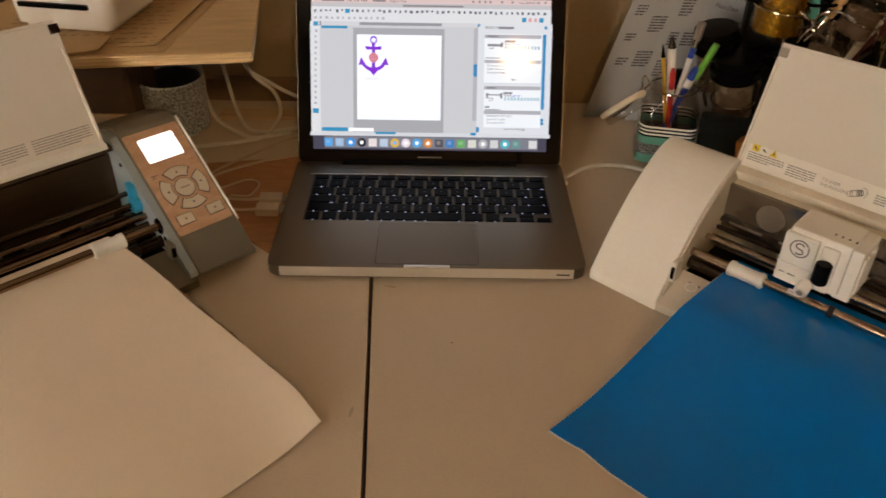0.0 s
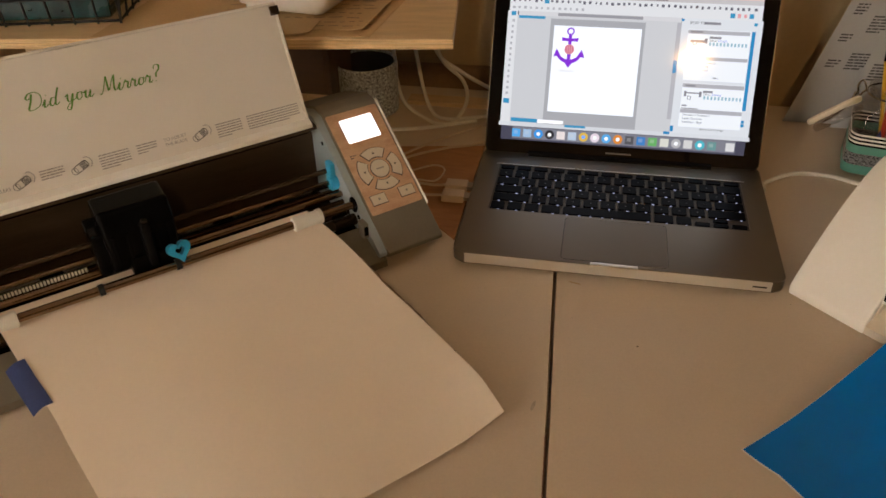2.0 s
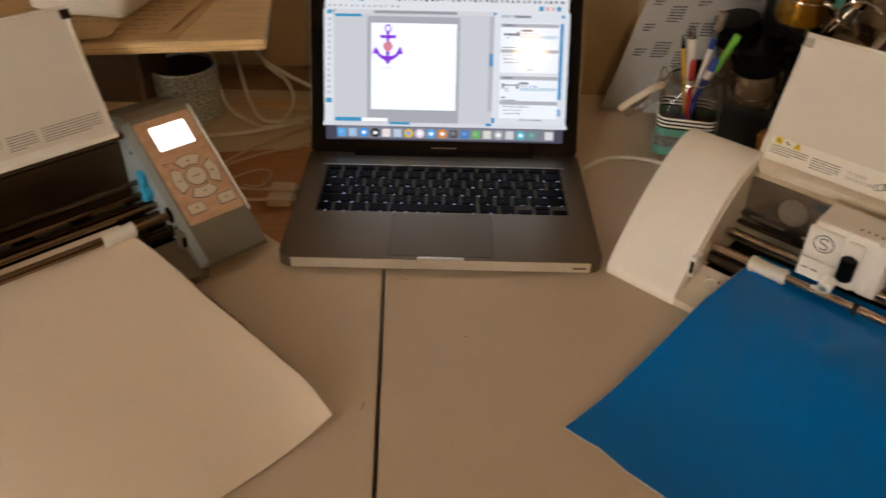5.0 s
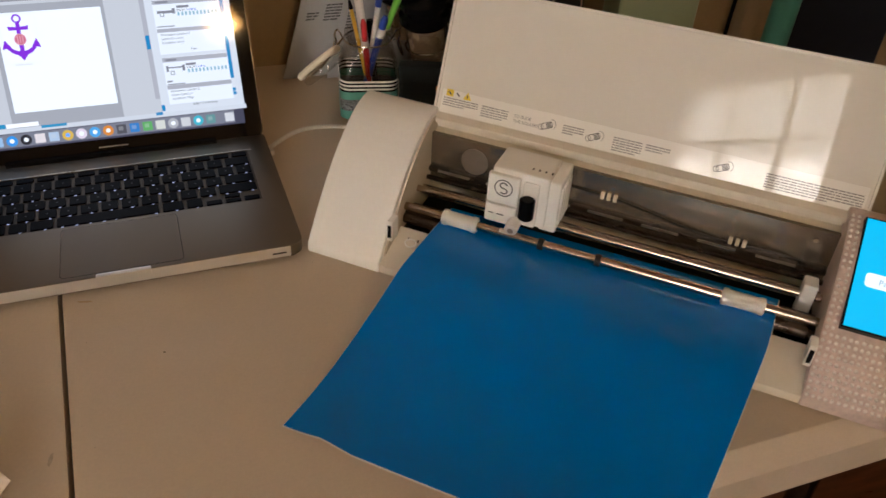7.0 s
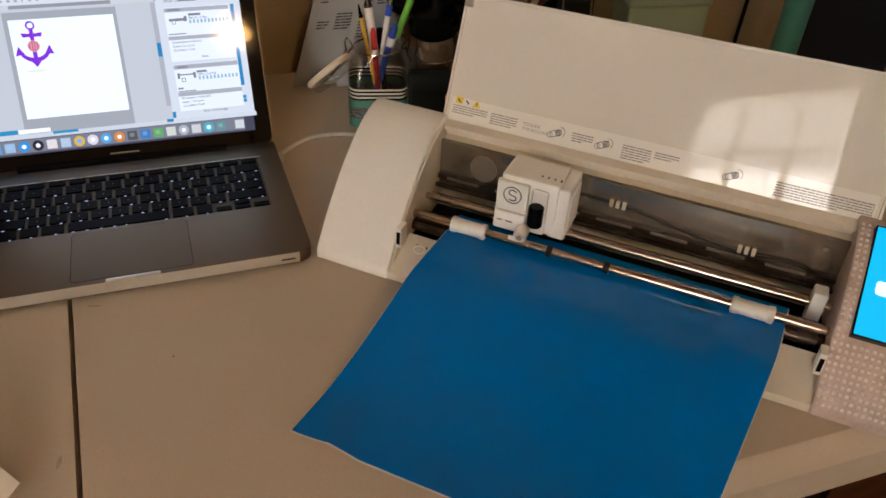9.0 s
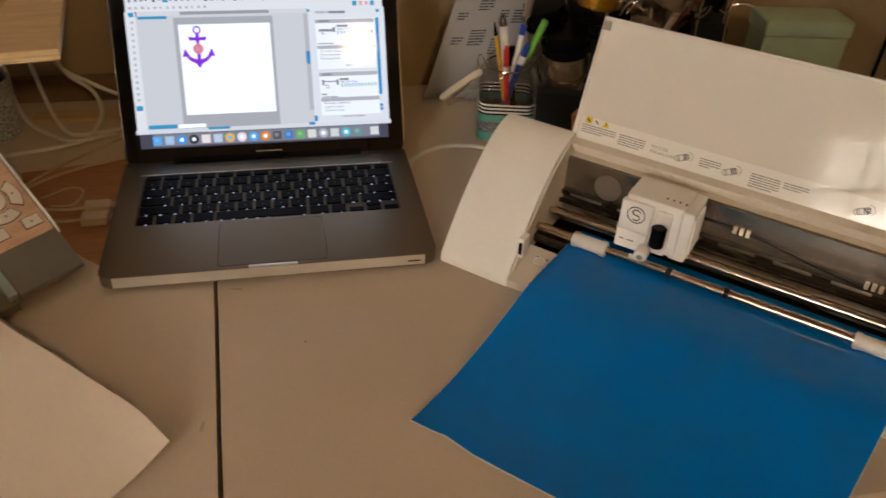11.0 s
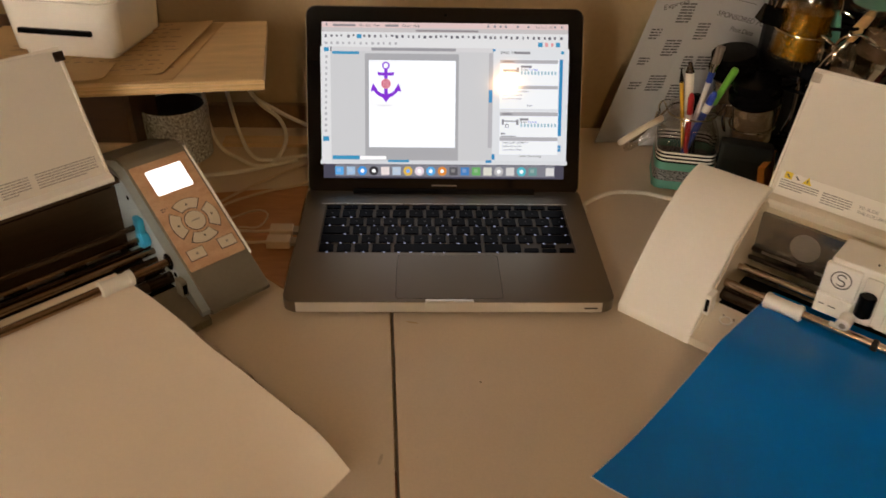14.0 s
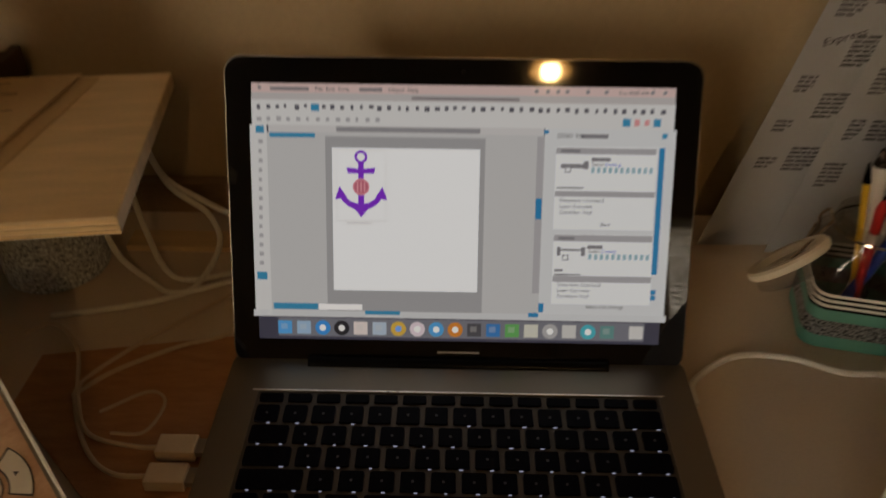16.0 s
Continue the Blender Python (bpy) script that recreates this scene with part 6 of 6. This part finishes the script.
def craft_jar(px, py, pz, r, h, fill, fill_h, cap, tiltx=0, tilty=0, label="", wire=True):
    th = thing("craft_jar", pose(px, py, pz, tiltx, tilty, 0), label, "jar", "glitter jars on the rack")
    part("glass", lathe([(0, 0), (r * 0.93, 0), (r, 0.004), (r, h * 0.80), (r * 0.86, h * 0.88), (r * 0.86, h), (r * 0.80, h), (r * 0.80, h * 0.86), (r * 0.93, h * 0.78), (r * 0.93, 0.006), (0, 0.005)], 28), GLASS, th)
    part("contents", lathe([(0, 0.0062), (r * 0.90, 0.0068), (r * 0.90, fill_h), (r * 0.5, fill_h + 0.002), (0, fill_h + 0.001)], 28), fill, th)
    if cap:
        part("cap", lathe([(0, h - 0.008), (r * 1.10, h - 0.008), (r * 1.22, h - 0.004), (r * 1.22, h + 0.006), (r * 1.02, h + 0.009), (r * 1.02, h + 0.014),
                           (r * 1.12, h + 0.016), (r * 1.08, h + 0.022), (0, h + 0.024)], 28), cap, th, "ribbed black rubber cap")
    if wire:
        part("wire_ring", tube([(r * 1.06 * math.cos(a * math.pi / 12), r * 1.06 * math.sin(a * math.pi / 12), h * 0.42) for a in range(25)], 0.0013, 6, 0), WIRE, th, "bright wire ring")
        part("wire_clip", tube([(r * 1.06, 0, h * 0.42), (r * 1.2, 0.002, h * 0.6), (r * 1.05, 0, h * 0.9), (r * 1.18, -0.003, h * 0.75), (r * 1.1, 0, h * 0.3)], 0.0011, 6, 4), WIRE, th)
    return th


for q in ((0.385, 0.283, T + 0.058, 0.0255, 0.064, GREYPOW, 0.056, BLACKPL, 5, -9, "jar of grey brown glitter with a black cap"),
          (0.373, 0.325, T + 0.078, 0.0245, 0.064, BRONZE, 0.054, BLACKPL, 5, -13, "jar of bronze glitter with a black cap"),
          (0.410, 0.282, T + 0.166, 0.0300, 0.085, GOLD, 0.060, None, 3, 3, "clear jar of bright gold glitter"),
          (0.462, 0.262, T + 0.125, 0.023, 0.056, GREYPOW, 0.030, None, 10, 6, "small clear jar half full of powder"),
          (0.500, 0.280, T + 0.165, 0.023, 0.060, BRONZE, 0.034, None, 8, 14, "small clear jar with brown beads"),
          (0.520, 0.318, T + 0.120, 0.024, 0.056, GREYPOW, 0.020, BLACKPL, 0, 12, "clear jar with a black cap"),
          (0.478, 0.270, T + 0.228, 0.023, 0.055, MINT, 0.04, BLACKPL, 6, 3, "clear jar of mint coloured glitter"),
          (0.440, 0.370, T + 0.205, 0.024, 0.056, BRONZE, 0.04, BLACKPL, 0, 0, "clear jar of dark glitter with a black cap")):
    craft_jar(*q)
for z0, y0, ph in ((0.199, 0.262, 0.0), (0.216, 0.300, 1.6), (0.172, 0.285, 2.6)):
    wave = [(0.404 + 0.0075 * k - 0.455, y0 - 0.315 + 0.010 * math.cos(k * 0.85 + ph), z0 + 0.0055 * math.sin(k * 0.85 + ph) - 0.0004 * k) for k in range(30)]
    part("wire_loop", tube(wave, 0.0017, 8, 5), RACKWIRE, rack, "bright scalloped tier wire")
for k in range(5):
    x0 = 0.425 + 0.042 * k - 0.455
    part("wire_stem", tube([(x0, -0.04, 0.20), (x0 + 0.006, -0.02, 0.15), (x0 + 0.014, -0.01, 0.09), (x0 + 0.010, 0.0, 0.05)], 0.0019, 7, 5), RACKWIRE, rack, "bent bright wire stem")
# black panels added behind the rack to darken the gaps between tools
caddy = thing("dark_filler", pose(0.515, 0.352, T), "black panels added to darken the space behind the rack", "caddy")
part("back_panel", bx(-0.115, 0.115, 0.0, 0.012, 0, 0.235, 0.004), BLACKCLOTH, caddy)
part("front_panel", bx(-0.112, 0.112, -0.022, -0.0005, 0, 0.120, 0.004), BLACKCLOTH, caddy)


def hung_tool(name, label, category, x, y, z, lean, steel, grip, length):
    """A steel tool with flared jaws and a gripped handle, hung at a slant."""
    th = thing(name, pose(x, y, z, 8, lean, 0), label, category)
    part("blade", lathe([(0, -length), (0.0035, -length), (0.0050, -length * 0.7), (0.0085, -length * 0.35), (0.0060, -0.006), (0.0045, 0.0), (0, 0.0)], 14), steel, th)
    part("grip", lathe([(0, 0.0), (0.0052, 0.0), (0.0064, 0.010), (0.0056, 0.034), (0.0030, 0.040), (0, 0.040)], 14), grip, th)


BRIGHT = mat("polished_steel", (0.62, 0.57, 0.50), 0.12, metal=1.0, var=0.05, scale=40)
PALEWOOD = mat("pale_wood_grip", (0.55, 0.33, 0.12), 0.5, var=0.15, scale=60)
MAROON = mat("maroon_plastic", (0.09, 0.012, 0.012), 0.35, var=0.05)
for x, y, z, lean, grip, ln, lab in ((0.455, 0.285, 0.925, -14, TEAL, 0.075, "steel craft tool with a teal grip on the rack"), (0.470, 0.280, 0.930, 24, PALEWOOD, 0.070, "steel craft tool with a wooden grip on the rack"),
                                     (0.482, 0.288, 0.925, -4, BLACKPL, 0.080, "steel craft tool with a black grip on the rack"), (0.528, 0.284, 0.910, -10, BLACKPL, 0.070, "steel craft tool with a black grip on the rack"),
                                     (0.548, 0.290, 0.915, 12, TEAL, 0.075, "steel craft tool with a teal grip on the rack")):
    hung_tool("craft_tool", lab, "tool", x, y, z, lean, BRIGHT, grip, ln)
for x, mm, lab in ((0.494, CORD, "white marker slanting in the wire rack"), (0.506, MAROON, "maroon marker slanting in the wire rack")):
    th = thing("marker", pose(x, 0.276, T + 0.120, 6, 24, 0), lab, "marker")
    part("barrel", rod((0, 0, 0), (0, 0, 0.058), 0.0052, 14, bev=0.0008), mm, th)
    part("cap", rod((0, 0, 0.058), (0, 0, 0.078), 0.0058, 14, bev=0.001), mm, th)
for k, (px, py, pz) in enumerate(((0.376, 0.288, T + 0.205), (0.430, 0.262, T + 0.150), (0.520, 0.258, T + 0.145), (0.560, 0.285, T + 0.170))):
    th = thing("binder_clip", pose(px, py, pz, 10 * k, 15 - 12 * k, 30 * k), "black binder clip hooked on the wire rack", "clip", "binder clips on the rack")
    part("jaw", prism([(-0.010, 0.0), (0.010, 0.0), (0.003, 0.020), (-0.003, 0.020)], -0.017, 0.017, 0.001), BLACKPL, th)
    for s in (-1, 1):
        part("wire_handle", tube([(-0.006, s * 0.004, 0.018), (-0.009, s * 0.010, 0.034), (0, s * 0.013, 0.042), (0.009, s * 0.010, 0.034), (0.006, s * 0.004, 0.018)], 0.0010, 6, 4), WIRE, th)
po = thing("pouch", pose(0.362, 0.236, T, -6, 0, -20), "dark cloth pouch standing behind the white cutter", "pouch")
GREENCLOTH = mat("dark_green_cloth", (0.004, 0.007, 0.006), 0.8, var=0.3, scale=60)
part("bag", bx(-0.03, 0.03, -0.012, 0.012, 0, 0.062, 0.005), GREENCLOTH, po)
part("flap", moved(bx(-0.031, 0.031, -0.014, 0.014, 0.055, 0.076, 0.005), Matrix()), GREENCLOTH, po)
for k, (px, py, col, h) in enumerate(((0.395, 0.222, mat("orange_card", (0.55, 0.20, 0.03), 0.5), 0.062), (0.41, 0.214, BLACKPL, 0.085), (0.425, 0.205, DARKWOOD, 0.07))):
    solid("card_pack", bx(-0.004, 0.004, -0.03, 0.03, 0, h, 0.001), col, "narrow pack of craft cards standing upright", "cards", m=pose(px, py, T, 0, -8, -38))

# ---- things behind the white lid ----
pbx = thing("pale_box", pose(0.735, 0.33, T, 0, 0, -8), "pale green plastic box against the wall", "box")
part("box_body", bx(-0.060, 0.060, -0.029, 0.029, 0, 0.112, 0.006, 3), PALEGREEN, pbx)
part("box_lid", bx(-0.062, 0.062, -0.031, 0.031, 0.1122, 0.135, 0.005, 3), PALEGREEN, pbx)
tl = thing("desk_lamp", pose(0.93, 0.30, 0.0), "teal desk lamp stem with black cords", "lamp")
part("stem", rod((0, 0, 0.01), (0.03, 0.0, 1.12), 0.020, 20), TEAL, tl, "teal tube stem")
part("foot", lathe([(0, 0), (0.06, 0), (0.062, 0.006), (0.055, 0.012), (0, 0.014)], 28), TEAL, tl)
part("cord", tube([(-0.05, 0.05, 0.01), (-0.055, 0.02, 0.86), (-0.02, 0.03, 0.98), (0.01, 0.024, 1.10)], 0.003, 8, 8), BLACKPL, tl)
cable([(1.02, 0.36, 0.005), (1.03, 0.40, 0.50), (1.06, 0.44, 1.15)], 0.004, BLACKPL, "black cord running up the wall")
solid("navy_board", bx(1.08, 1.30, 0.40, 0.44, 0, 1.15, 0.004), mat("navy_board", (0.012, 0.016, 0.028), 0.4, var=0.2), "dark navy board standing against the wall", "board")
